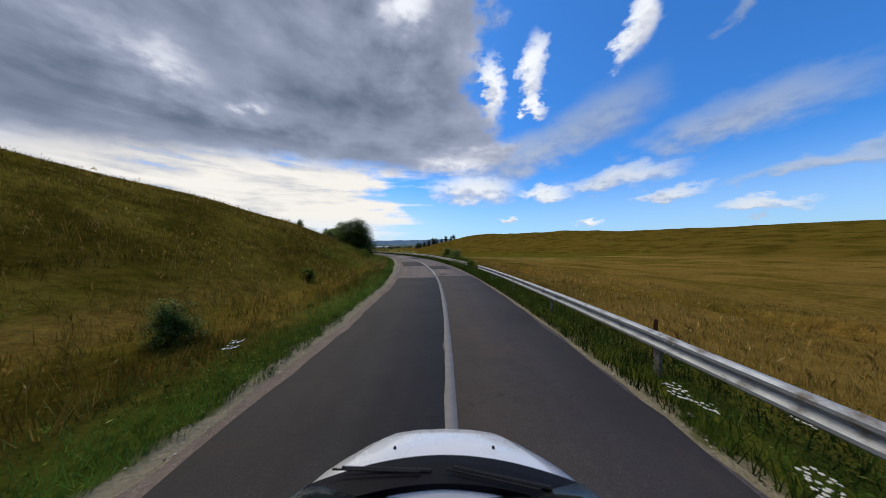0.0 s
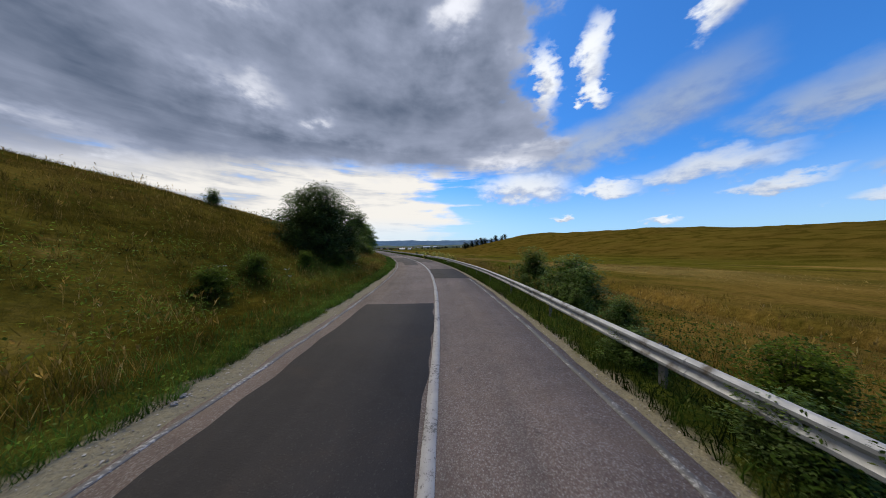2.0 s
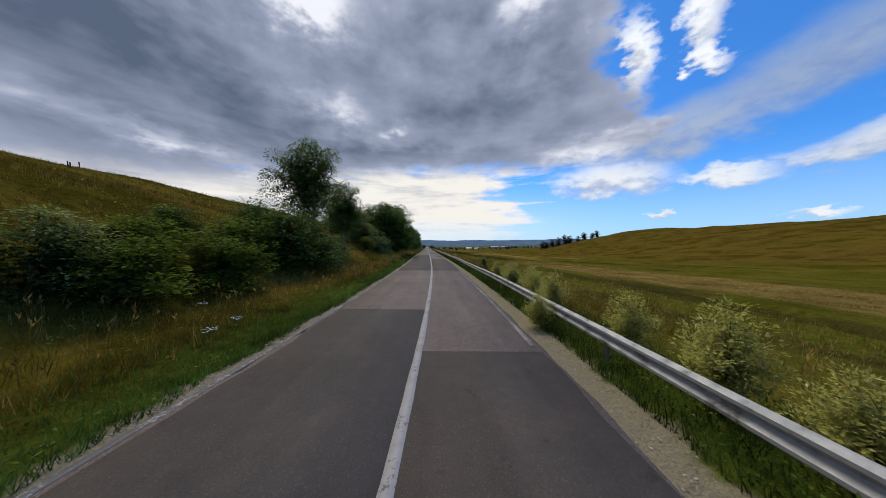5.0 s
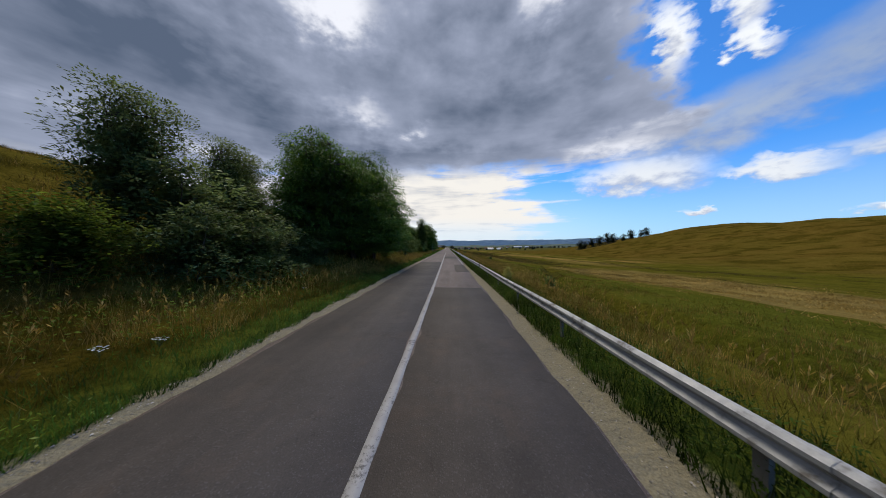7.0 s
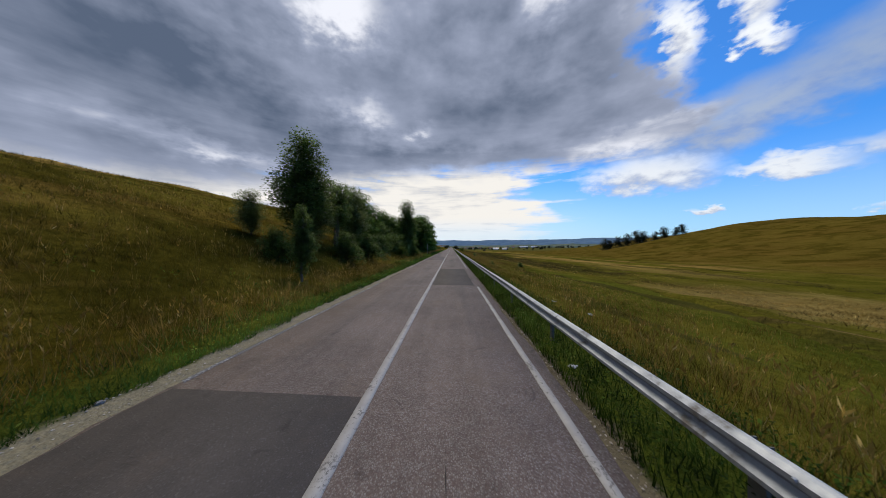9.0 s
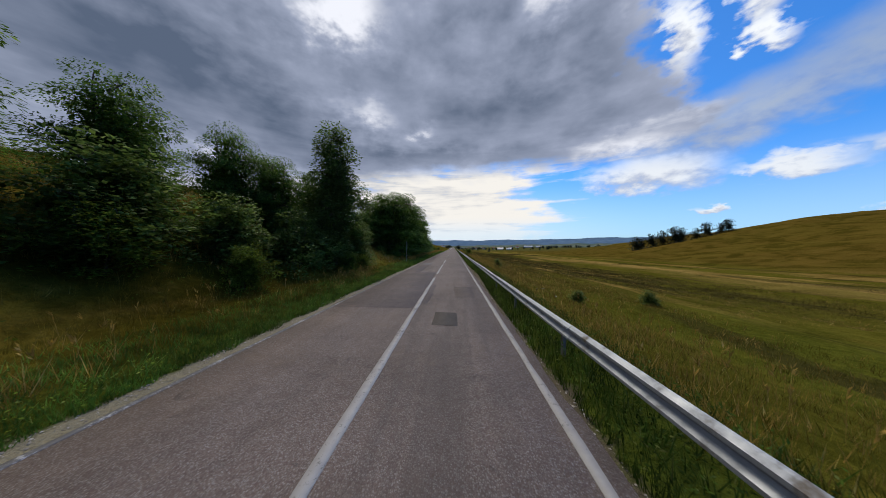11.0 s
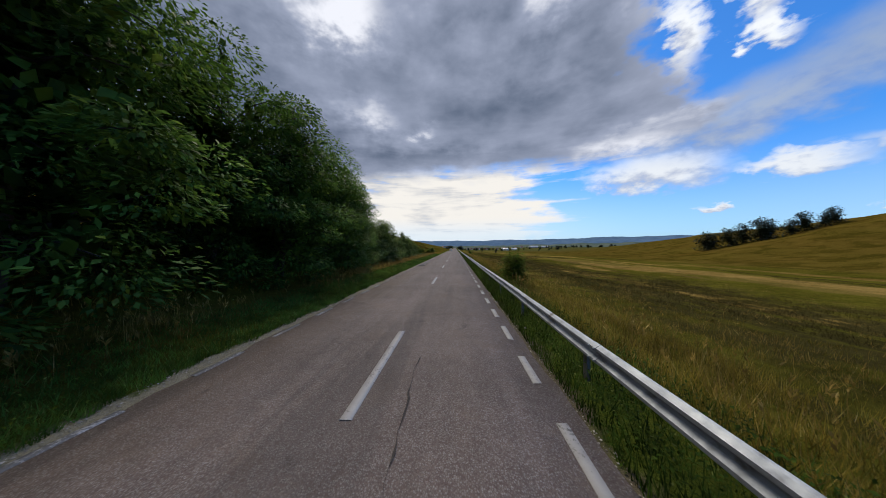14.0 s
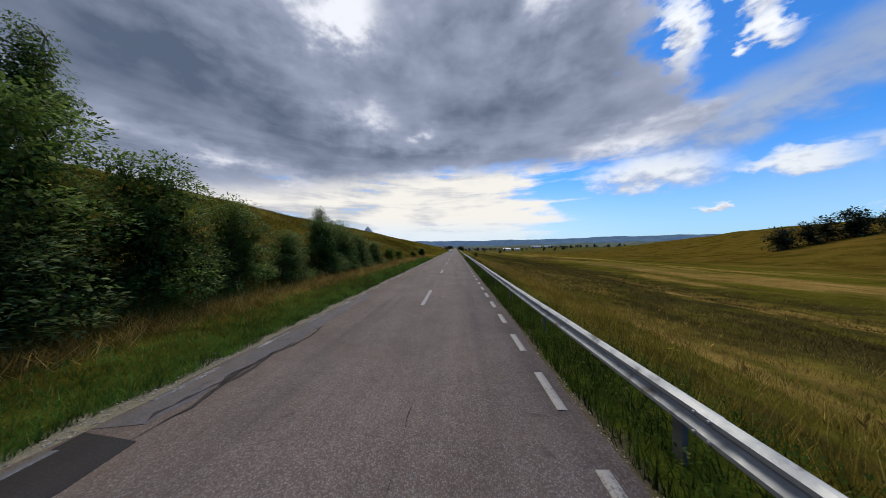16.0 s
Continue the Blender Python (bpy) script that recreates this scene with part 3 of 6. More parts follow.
def height(s, d):
    """Ground height s metres along the road and d metres to the right of its middle."""
    s, d = np.asarray(s, float), np.asarray(d, float)
    # left: verge, then a convex hill
    u = np.maximum(-d - 4.2, 0.0)
    bank = 0.10 * np.minimum(u, 3.0)
    v = np.maximum(u - 3.0, 0.0)
    crest = np.interp(s, [-150, 0, 100, 240, 330, 450, 620, 800, 1200], [16.6, 16.6, 15.6, 16.6, 14.8, 12.0, 7.5, 3, 0])
    left = bank + crest * (1 - np.exp(-v / 30.0)) * np.interp(s, [500, 900], [1, 0.6])
    left = left + rough_field(s, d) * 0.35 * step(u, 2, 14)
    # right: low bank, wet valley floor, a long rounded hill
    floor = -np.interp(s, [-100, 60, 170, 500, 1500, 4000], [1.3, 1.5, 4.0, 5.0, 8.0, 12.0])
    r = np.maximum(d - 3.9, 0.0)
    dip = floor * (step(r, 0.0, 7.0) * 0.35 + step(r, 5.0, 34.0) * 0.65)
    top = np.interp(s, [-150, 0, 130, 180, 360, 500, 640, 760, 1000], [9, 12.5, 17, 20.5, 22, 18, 9, 2, 0]) - floor
    foot = np.interp(s, [-150, 0, 200, 330, 420, 700], [70, 72, 88, 92, 130, 190])
    hill = top * step(d, foot - 12, foot + 165)
    right = dip + hill + rough_field(s * 0.8, d, 2.0) * (0.22 * step(r, 4, 12) + 0.5 * step(d, 90, 200))
    right = right + 0.4 * np.exp(-((s - 362) / 16.0) ** 2) * step(d, 112, 150) + 2.3 * np.exp(-((s - 327) / 20.0) ** 2) * step(d, 105, 160)
    right = right - 0.9 * ditch(s, d) + 0.35 * (fbm(s * 0.35, d * 0.35, 3.0) - 0.5) * step(r, 3, 10)
    left = left + 0.5 * (fbm(s * 0.22, d * 0.22, 8.0) - 0.5) * step(u, 2, 10)
    z = np.where(d < 0, left, right)
    return z - 0.05 * (np.abs(d) < 3.3) - 0.02


def far_plan(s, d):
    """Plan places; far left of the road the sheet goes straight sideways, so that it never folds."""
    x, y = on_road(s, np.maximum(d, -85.0))
    return x + np.minimum(d + 85.0, 0.0), y


def grid_faces(n, m):
    i, j = np.meshgrid(np.arange(n - 1), np.arange(m - 1), indexing="ij")
    a = (i * m + j).ravel()
    return np.stack([a, a + 1, a + m + 1, a + m], 1)


def right_edge(s):
    """Where the growth on the right begins: closer where the gravel is narrow."""
    return np.interp(s, [-10, 18, 24, 60, 75, 120, 128, 180, 188, 200, 320], [2.95, 2.95, 3.02, 3.12, 3.28, 3.24, 3.12, 3.1, 3.35, 3.1, 3.1])


def left_edge(s):
    """Where the growth on the left begins."""
    return np.interp(s, [-10, 5, 16, 28, 44, 60, 75, 104, 120, 138, 160, 200, 320], [3.22, 3.22, 3.4, 3.85, 3.75, 3.45, 3.35, 3.45, 3.68, 3.68, 3.5, 3.5, 3.5])


def asphalt_left(s):
    return np.interp(s, [-20, 14, 24, 60, 80, 100, 300], [3.0, 3.0, 3.32, 3.3, 3.12, 3.15, 3.28])


def asphalt_right(s):
    return np.interp(s, [-20, 20, 60, 75, 118, 130, 140, 300], [2.76, 2.74, 2.76, 2.68, 2.68, 2.72, 2.98, 3.0])


def sheet(name, S, D, Z, mat, plan=on_road):
    """A grid over the road's own coordinates, which its vertices keep."""
    x, y = plan(S, D)
    co = np.stack([x.ravel(), y.ravel(), Z.ravel()], 1)
    me = bpy.data.meshes.new(name)
    f = grid_faces(*S.shape)
    me.vertices.add(len(co))
    me.vertices.foreach_set("co", co.ravel())
    me.loops.add(f.size)
    me.loops.foreach_set("vertex_index", f[:, ::-1].ravel().astype(np.int32))
    me.polygons.add(len(f))
    me.polygons.foreach_set("loop_start", np.arange(0, f.size, 4, dtype=np.int32))
    at = me.attributes.new("sd", "FLOAT_VECTOR", "POINT")
    at.data.foreach_set("vector", np.stack([S.ravel(), D.ravel(), np.where(D < 0, left_edge(S), right_edge(S)).ravel()], 1).ravel())
    me.update(calc_edges=True)
    me.validate()
    if mat:
        me.materials.append(mat)
    return smooth(new(name, me))


s_axis = np.concatenate([np.arange(-150, -20, 6.0), np.arange(-20, 330, 1.25), np.arange(330, 700, 10.0), np.geomspace(700, 4000, 30)])
d_axis = np.concatenate([-np.geomspace(1500, 90, 12), np.arange(-84, -24, 3.0), np.arange(-24, -4.0, 0.8), [-3.9, -3.6, -3.3, -3.1, 0, 2.6, 2.9, 3.2, 3.5],
                         np.arange(3.9, 9, 0.9), np.arange(9, 18, 0.4), np.arange(18, 30, 0.9), np.arange(30, 120, 3.0), np.arange(120, 300, 8.0), np.geomspace(310, 2600, 16)])
GS, GD = np.meshgrid(s_axis, d_axis, indexing="ij")
ground = sheet("ground", GS, GD, height(GS, GD), M_GROUND, far_plan)
tagged(ground, "dry olive and straw-coloured hill meadows with a wet green valley", "ground", kind="structure")


def uneven(s, seed):
    return 0.5 * np.sin(s * 0.9 + seed) * np.sin(s * 0.37 + seed * 1.7) + 0.3 * np.sin(s * 2.9 + seed * 3) + 0.2 * np.sin(s * 6.7 + seed)


rs = np.concatenate([np.arange(-150, -10, 5.0), np.arange(-10, 300, 0.4), np.arange(300, 600, 4.0), np.geomspace(600, 2500, 25)])
near = step(rs, -30, -5) * (1 - step(rs, 300, 340))
rd = [-1.0, -0.995, -0.5, 0, 0.5, 0.995, 1.0]
RS = np.repeat(rs[:, None], 7, 1)
RD = np.array([[k * (float(asphalt_left(s)) + 0.13 * uneven(s, 1) * w) if k < 0 else k * (float(asphalt_right(s)) + 0.07 * uneven(s, 5) * w) for k in rd] for s, w in zip(rs, near)])
RZ = np.where(np.abs(np.array(rd)) > 0.999, -0.09, 0.012 - 0.012 * np.abs(np.array(rd)))[None, :] + 0 * RS
road = sheet("road", RS, RD, RZ, M_ASPHALT)
tagged(road, "old grey country road of worn, patched asphalt", "road", kind="structure")


def strip(name, s0, s1, d0, d1, mat, lift, wobble=0.0, seed=0.0, label=""):
    """A thin layer on the road, with slightly uneven sides."""
    n = max(2, int((s1 - s0) / 0.6) + 1)
    s = np.linspace(s0, s1, n)
    w = wobble * uneven(s * 1.7, seed)
    w2 = wobble * uneven(s * 1.9, seed + 4)
    S = np.stack([s, s, s, s], 1)
    D = np.stack([d0 + w, d0 + w + 0.004, d1 + w2 - 0.004, d1 + w2], 1)
    S[0, 2:] += wobble * 1.5 * math.sin(seed * 5.1)
    S[-1, 2:] += wobble * 1.5 * math.sin(seed * 3.3)
    Z = np.stack([0 * s + 0.0, 0 * s + lift, 0 * s + lift, 0 * s], 1) + 0.012 - 0.004 * np.abs(D)
    ob = sheet(name, S, D, Z, mat)
    ob.parent = road
    if label:
        ob["label"] = label
    return ob


DARKS = [(-60, 18.2, -2.74, -0.06, 3), (-60, 18.9, 0.02, 2.68, 2), (29.4, 38.5, -2.75, -0.12, 3), (24.8, 28.9, 0.12, 2.0, 3), (19.7, 20.9, 0.5, 1.1, 0),
         (46.4, 54.3, 0.10, 2.65, 3), (60.2, 66.7, -2.3, -0.55, 0), (66.7, 80.8, -3.0, -0.05, 0), (66.7, 77.2, 0.0, 2.62, 0), (65.0, 66.0, 1.15, 1.9, 0),
         (95.0, 138.8, -3.08, -0.08, 0), (95.0, 116.0, 0.08, 2.62, 0), (124.5, 133.0, 1.5, 2.66, 0), (149.5, 160.0, 0.08, 2.5, 0),
         (176.9, 189.5, -3.2, -0.10, 1), (189.5, 198.5, -3.2, -1.55, 1), (177.6, 182.5, -0.09, 0.35, 1), (174.9, 176.3, 0.75, 1.45, 0),
         (178.8, 181.6, 1.4, 2.3, 1), (198.6, 202.4, -3.12, -1.45, 4), (246.4, 249.2, -3.2, -2.35, 3), (249.25, 258.0, -3.22, -2.6, 4)]
for k, (a, b_, c, d_, kind) in enumerate(DARKS):
    strip("asphalt_patch", a, b_, c, d_, (M_BROWN, M_MAUVE, M_DUSK, M_DARK, M_PALEPATCH)[kind], 0.006, 0.09, k * 1.3, "smoother dark asphalt repair patch")

def crack(s0, s1, d, wide, seed):
    """A thin jagged crack, wider here and closed there."""
    r = np.random.default_rng(seed)
    n = max(6, int((s1 - s0) / 0.16))
    s = np.linspace(s0, s1, n)
    mid = d + np.cumsum(r.normal(0, 0.011 if wide < 0.08 else 0.035, n)) + 0.05 * uneven(s * 1.3, seed)
    w = wide * np.clip(0.5 + 0.9 * uneven(s * 0.8, seed + 2) + r.normal(0, 0.3, n), 0.10, 1.4) * 0.5
    w[0] = w[-1] = 0.001
    S = np.stack([s, s, s], 1)
    D = np.stack([mid - w, mid, mid + w], 1)
    Z = 0.0225 - 0.004 * np.abs(D)
    ob = sheet("crack", S, D, Z, M_CRACK)
    ob.parent = road
    ob["label"] = "dark thin crack wandering along the asphalt"


for k, (a, b_, c, w) in enumerate([(203, 222, 0.62, 0.026), (195, 202, 0.55, 0.014), (135.5, 138.0, 1.15, 0.02), (227, 236, 0.9, 0.014), (243, 250, 0.7, 0.012), (26, 31, 1.9, 0.014), (56, 60, 1.75, 0.014),
                                   (48, 51, 2.35, 0.012), (128, 132, 1.1, 0.012), (190, 193, -0.6, 0.012), (206, 213, -2.6, 0.012), (229, 238, -2.75, 0.016), (249, 252.6, -2.55, 0.11), (249.4, 251.8, -2.72, 0.09), (250, 253.4, -2.48, 0.08)]):
    crack(a, b_, c, w, k)

strip("center_line", -60, 19.2, -0.085, 0.075, M_DULL, 0.011, 0.02, 2.0, "grey worn continuous line")
strip("center_line", 19.6, 185.7, -0.085, 0.075, M_PAINT, 0.011, 0.012, 2.0, "white continuous line, worn in places")
for a, b_ in [(188.3, 198.8), (201.2, 211.2)] + [(219.9 + 12.0 * k, 223.3 + 12.0 * k) for k in range(18)]:
    strip("center_dash", a, b_, -0.085, 0.075, M_PAINT, 0.011, 0.006, a)
for a, b_ in [(19, 66), (69, 96), (139, 150), (160, 198.4), (203, 208.6)]:
    strip("edge_line", a, b_, -3.19, -3.09, M_WORN, 0.011, 0.02, a)
for a, b_, c in [(55, 65.5, 2.46), (77.5, 95, 2.46), (133.5, 149, 2.6), (160.5, 208.5, 2.68)]:
    strip("edge_line", a, b_, c, c + 0.13, M_WORN if a < 130 else M_PAINT, 0.011, 0.015, a)
strip("edge_line", 19.5, 46, 2.46, 2.58, M_WORN, 0.011, 0.02, 3.0)
for k in range(58):
    a = 209.3 + 1.93 * k
    strip("edge_dash", a, a + 1.02, 2.64, 2.78, M_PAINT, 0.011, 0.004, a)
    strip("edge_dash", a, a + 1.02, -3.2, -3.08, M_WORN, 0.011, 0.006, a)

# ---- guard rails ----
def ground_z(s, d):
    return float(height(np.array([s]), np.array([d]))[0])


def rail_beam(name, s0, s1, d, top, mat, parent, sag, label=""):
    """A double-wave steel beam with thickness, following the road."""
    prof = [(0.0, 0.0), (0.03, -0.012), (0.075, -0.045), (0.075, -0.085), (0.02, -0.125), (0.0, -0.155), (0.02, -0.185), (0.075, -0.225), (0.075, -0.265), (0.03, -0.298), (0.0, -0.31)]
    loop = [(-x, z) for x, z in prof] + [(-x + 0.008, z - 0.002) for x, z in reversed(prof)]
    ss = np.linspace(s0, s1, max(2, int((s1 - s0) / 1.0) + 1))
    verts, faces = [], []
    n = len(loop)
    for s in ss:
        w = sag * (0.5 * math.sin(s * 0.31) + 0.5 * math.sin(s * 0.113 + 1))
        for x, z in loop:
            px, py = on_road(s, d + x + w * 0.6)
            verts.append((float(px), float(py), top + z + w))
    for i in range(len(ss) - 1):
        for j in range(n):
            a, b_ = i * n + j, i * n + (j + 1) % n
            faces.append((a, b_, b_ + n, a + n))
    faces += [tuple(range(n))[::-1], tuple(range((len(ss) - 1) * n, len(ss) * n))]
    return part(name, (verts, [], faces), mat, parent, label)


def box_bm(x0, x1, y0, y1, z0, z1, bevel=0.0):
    bm = bmesh.new()
    bmesh.ops.create_cube(bm, size=1.0)
    bmesh.ops.transform(bm, matrix=Matrix.Translation(((x0 + x1) / 2, (y0 + y1) / 2, (z0 + z1) / 2)) @ Matrix.Diagonal((x1 - x0, y1 - y0, z1 - z0, 1)), verts=bm.verts)
    if bevel:
        bmesh.ops.bevel(bm, geom=bm.edges, offset=bevel, segments=2, affect="EDGES")
    return bm


def post_mesh(mat):
    """A channel-section post and its spacer block, foot at the origin."""
    pts = [(0.0, -0.06), (0.055, -0.06), (0.055, -0.05), (0.008, -0.05), (0.008, 0.05), (0.055, 0.05), (0.055, 0.06), (0.0, 0.06)]
    verts = [(x, y, z) for z in (-0.9, 0.68) for x, y in pts]
    faces = [(j, (j + 1) % 8, (j + 1) % 8 + 8, j + 8) for j in range(8)] + [tuple(range(7, -1, -1)), tuple(range(8, 16))]
    me = bpy.data.meshes.new("post")
    me.from_pydata(verts, [], faces)
    me.materials.append(mat)
    return me


bolt_bm = bmesh.new()
bmesh.ops.create_cone(bolt_bm, cap_ends=True, segments=6, radius1=0.020, radius2=0.015, depth=0.022)
bolt_me = bpy.data.meshes.new("bolt")
bolt_bm.to_mesh(bolt_me)
bolt_bm.free()
bolt_me.materials.append(M_STEEL)
POST = post_mesh(M_POST)


def guard_rail(s0, s1, d, top, fresh, label):
    rail = tagged(new("guard_rail"), label, "guard rail")
    mat = M_STEEL if fresh else M_OLDSTEEL
    a = s0
    while a < s1 - 0.5:
        b_ = min(a + 4.0, s1)
        rail_beam("beam", a - (0.16 if a > s0 else 0), b_, d + (0.010 if int((a - s0) / 4) % 2 else 0.0), top, mat, rail, 0.012 if fresh else 0.03)
        if a < 300:
            px, py = on_road(a + 0.3, d + 0.012)
            post = new("post", POST)
            post.matrix_world = pose(float(px), float(py), top - 0.70, 0, 0, road_turn(a) )
            post.parent = rail
            if fresh:
                for dz in (-0.065, -0.245):
                    for ds in (0.02, -0.12):
                        qx, qy = on_road(a + ds, d - 0.082)
                        bolt = new("bolt", bolt_me)
                        bolt.matrix_world = pose(float(qx), float(qy), top + dz, 0, -90, road_turn(a))
                        bolt.parent = rail
        a = b_
    return rail


guard_rail(-40, 20.3, 3.52, 0.74, True, "shiny galvanised steel guard rail beside the road")
guard_rail(24.5, 124.6, 3.62, 0.68, False, "weathered dull steel guard rail, partly overgrown")
guard_rail(124.8, 420, 3.55, 0.73, True, "shiny galvanised steel guard rail beside the road")

# ---- trees and shrubs ----
rng = np.random.default_rng(7)


def tube(bm, p, q, r0, r1, seg=6):
    """A tapered limb from p to q."""
    p, q = Vector(p), Vector(q)
    ax = (q - p).normalized()
    side = ax.orthogonal().normalized()
    up = ax.cross(side)
    a = [bm.verts.new(p + (side * math.cos(k * math.tau / seg) + up * math.sin(k * math.tau / seg)) * r0) for k in range(seg)]
    b_ = [bm.verts.new(q + (side * math.cos(k * math.tau / seg) + up * math.sin(k * math.tau / seg)) * r1) for k in range(seg)]
    for k in range(seg):
        bm.faces.new((a[k], a[(k + 1) % seg], b_[(k + 1) % seg], b_[k]))
    bm.faces.new(b_)


def leaves_mesh(name, centre, way, normal, length, width, mat, puff=None):
    """Folded lozenge leaves: base, two sides, tip; puff is the way that each leaf's clump faces."""
    n = len(centre)
    way = way / np.linalg.norm(way, axis=1, keepdims=True)
    side = np.cross(way, normal)
    side /= np.linalg.norm(side, axis=1, keepdims=True) + 1e-9
    nrm = np.cross(side, way)
    L, W = length[:, None], width[:, None]
    co = np.stack([centre, centre + way * L * 0.5 + side * W * 0.5 + nrm * W * 0.15, centre + way * L, centre + way * L * 0.5 - side * W * 0.5 + nrm * W * 0.15], 1).reshape(-1, 3)
    me = bpy.data.meshes.new(name)
    me.vertices.add(4 * n)
    me.vertices.foreach_set("co", co.astype(np.float32).ravel())
    me.loops.add(4 * n)
    me.loops.foreach_set("vertex_index", np.arange(4 * n, dtype=np.int32))
    me.polygons.add(n)
    me.polygons.foreach_set("loop_start", np.arange(0, 4 * n, 4, dtype=np.int32))
    if puff is not None:
        at = me.attributes.new("puff", "FLOAT_VECTOR", "POINT")
        at.data.foreach_set("vector", np.repeat(puff, 4, axis=0).astype(np.float32).ravel())
    me.update(calc_edges=True)
    me.materials.append(mat)
    return me


def unit(n):
    v = rng.normal(size=(n, 3))
    return v / np.linalg.norm(v, axis=1, keepdims=True)


def make_tree(name, tall, radius, low, stems, clumps, per_clump, leaf, mat, bark, label, category, shape="round", droop=0.3, clump_r=0.9, fat=0.5, flat=0.62):
    """Stems, limbs and a crown of many leaves on clumps with gaps between."""
    root = new(name)
    tagged(root, label, category)
    wood = bmesh.new()
    ends = []
    for k in range(stems):
        a = rng.uniform(0, math.tau)
        lean = radius * (0.12 if stems == 1 else 0.32)
        base = Vector((0.12 * math.cos(a) * (stems > 1), 0.12 * math.sin(a) * (stems > 1), -0.5))
        top = Vector((lean * math.cos(a), lean * math.sin(a), tall * rng.uniform(0.72, 0.9)))
        r = 0.022 * tall / math.sqrt(stems)
        prev, pr = base, r
        for j in range(1, 6):
            w = j / 5
            nxt = base.lerp(top, w) + Vector(rng.normal(size=3)) * 0.05 * tall * 0.2
            tube(wood, prev, nxt, pr, r * (1 - 0.85 * w), 7)
            ends.append(nxt)
            prev, pr = nxt, r * (1 - 0.85 * w)
    cc = []
    for k in range(clumps):
        for _ in range(30):
            v = rng.normal(size=3)
            v /= np.linalg.norm(v)
            w = rng.uniform(0.66, 1.0) if rng.uniform() < 0.8 else rng.uniform(0.3, 0.6)
            zf = 0.5 + 0.5 * v[2] * w
            if shape == "column":
                rr = radius * (1.05 - 0.85 * max(0, zf - 0.25)) * min(1, 0.35 + zf * 2.2)
            elif shape == "dome":
                rr = radius * math.sqrt(max(0.02, 1 - max(0, zf - 0.12) ** 2 / 0.80))
            else:
                rr = radius
            if shape == "dome":
                zf = rng.uniform(0, 1)
                rr = radius * math.sqrt(max(0.02, 1 - max(0, zf - 0.12) ** 2 / 0.80))
                v[:2] /= math.hypot(v[0], v[1]) + 1e-6
                w = rng.uniform(0.62, 1.0) if rng.uniform() < 0.8 else rng.uniform(0.2, 0.6)
            c = np.array([v[0] * w * rr, v[1] * w * rr, low + (tall - low) * zf])
            lump = 0.82 + 0.22 * math.sin(3 * math.atan2(v[1], v[0]) + tall) + 0.12 * math.sin(7 * v[2] + radius)
            c[:2] *= lump
            if all(np.linalg.norm((c - o) * np.array([1, 1, 1.5])) > clump_r * 0.95 for o in cc):
                break
        cc.append(c)
        src = min(ends, key=lambda e: (e - Vector(c)).length + 0.8 * max(0, e.z - c[2]))
        midp = src.lerp(Vector(c), 0.5) + Vector((0, 0, 0.08 * tall * 0.3))
        tube(wood, src, midp, 0.012 * tall * 0.35, 0.008 * tall * 0.35, 4)
        tube(wood, midp, Vector(c), 0.008 * tall * 0.35, 0.004 * tall * 0.3, 4)
    part("trunk", wood, bark, root)
    cen, way, nor, ln, wd, puff = [], [], [], [], [], []
    for c in cc:
        n = int(per_clump * rng.uniform(0.7, 1.3))
        v = unit(n)
        r = clump_r * rng.uniform(0.75, 1.25)
        rad = rng.uniform(0.25, 1.0, n) ** 0.5
        p = v * rad[:, None] * np.array([r, r, r * flat])
        # sprays that droop outward
        out = c + p
        out[:, 2] -= droop * (p[:, 0] ** 2 + p[:, 1] ** 2) / r
        w = p * np.array([1, 1, 0.3]) + unit(n) * r * 0.35
        w[:, 2] -= droop * r * 0.8
        cen.append(out)
        puff.append(v * rad[:, None] * np.array([0.8, 0.8, 1.0]) + np.array([0.25 * c[0] / radius, 0.25 * c[1] / radius, 0.50]))
        way.append(w)
        nor.append(unit(n) * 0.55 + np.array([0, 0, 1.0]))
        ln.append(leaf * rng.uniform(0.6, 1.3, n))
        wd.append(leaf * rng.uniform(fat * 0.7, fat * 1.2, n))
    # shaded inner foliage
    n = clumps * 60
    c = np.array(cc)[rng.integers(0, len(cc), n)]
    mid = np.array([0, 0, low + (tall - low) * 0.45])
    cen.append(mid + (c - mid) * rng.uniform(0.2, 0.92, n)[:, None] + unit(n) * clump_r * 0.3)
    way.append(unit(n))
    nor.append(unit(n))
    puff.append(unit(n))
    ln.append(clump_r * rng.uniform(0.20, 0.36, n))
    wd.append(clump_r * rng.uniform(0.13, 0.24, n))
    me = leaves_mesh("crown", np.concatenate(cen), np.concatenate(way), np.concatenate(nor), np.concatenate(ln), np.concatenate(wd), mat, np.concatenate(puff))
    crown = new("crown", me)
    crown.parent = root
    return root


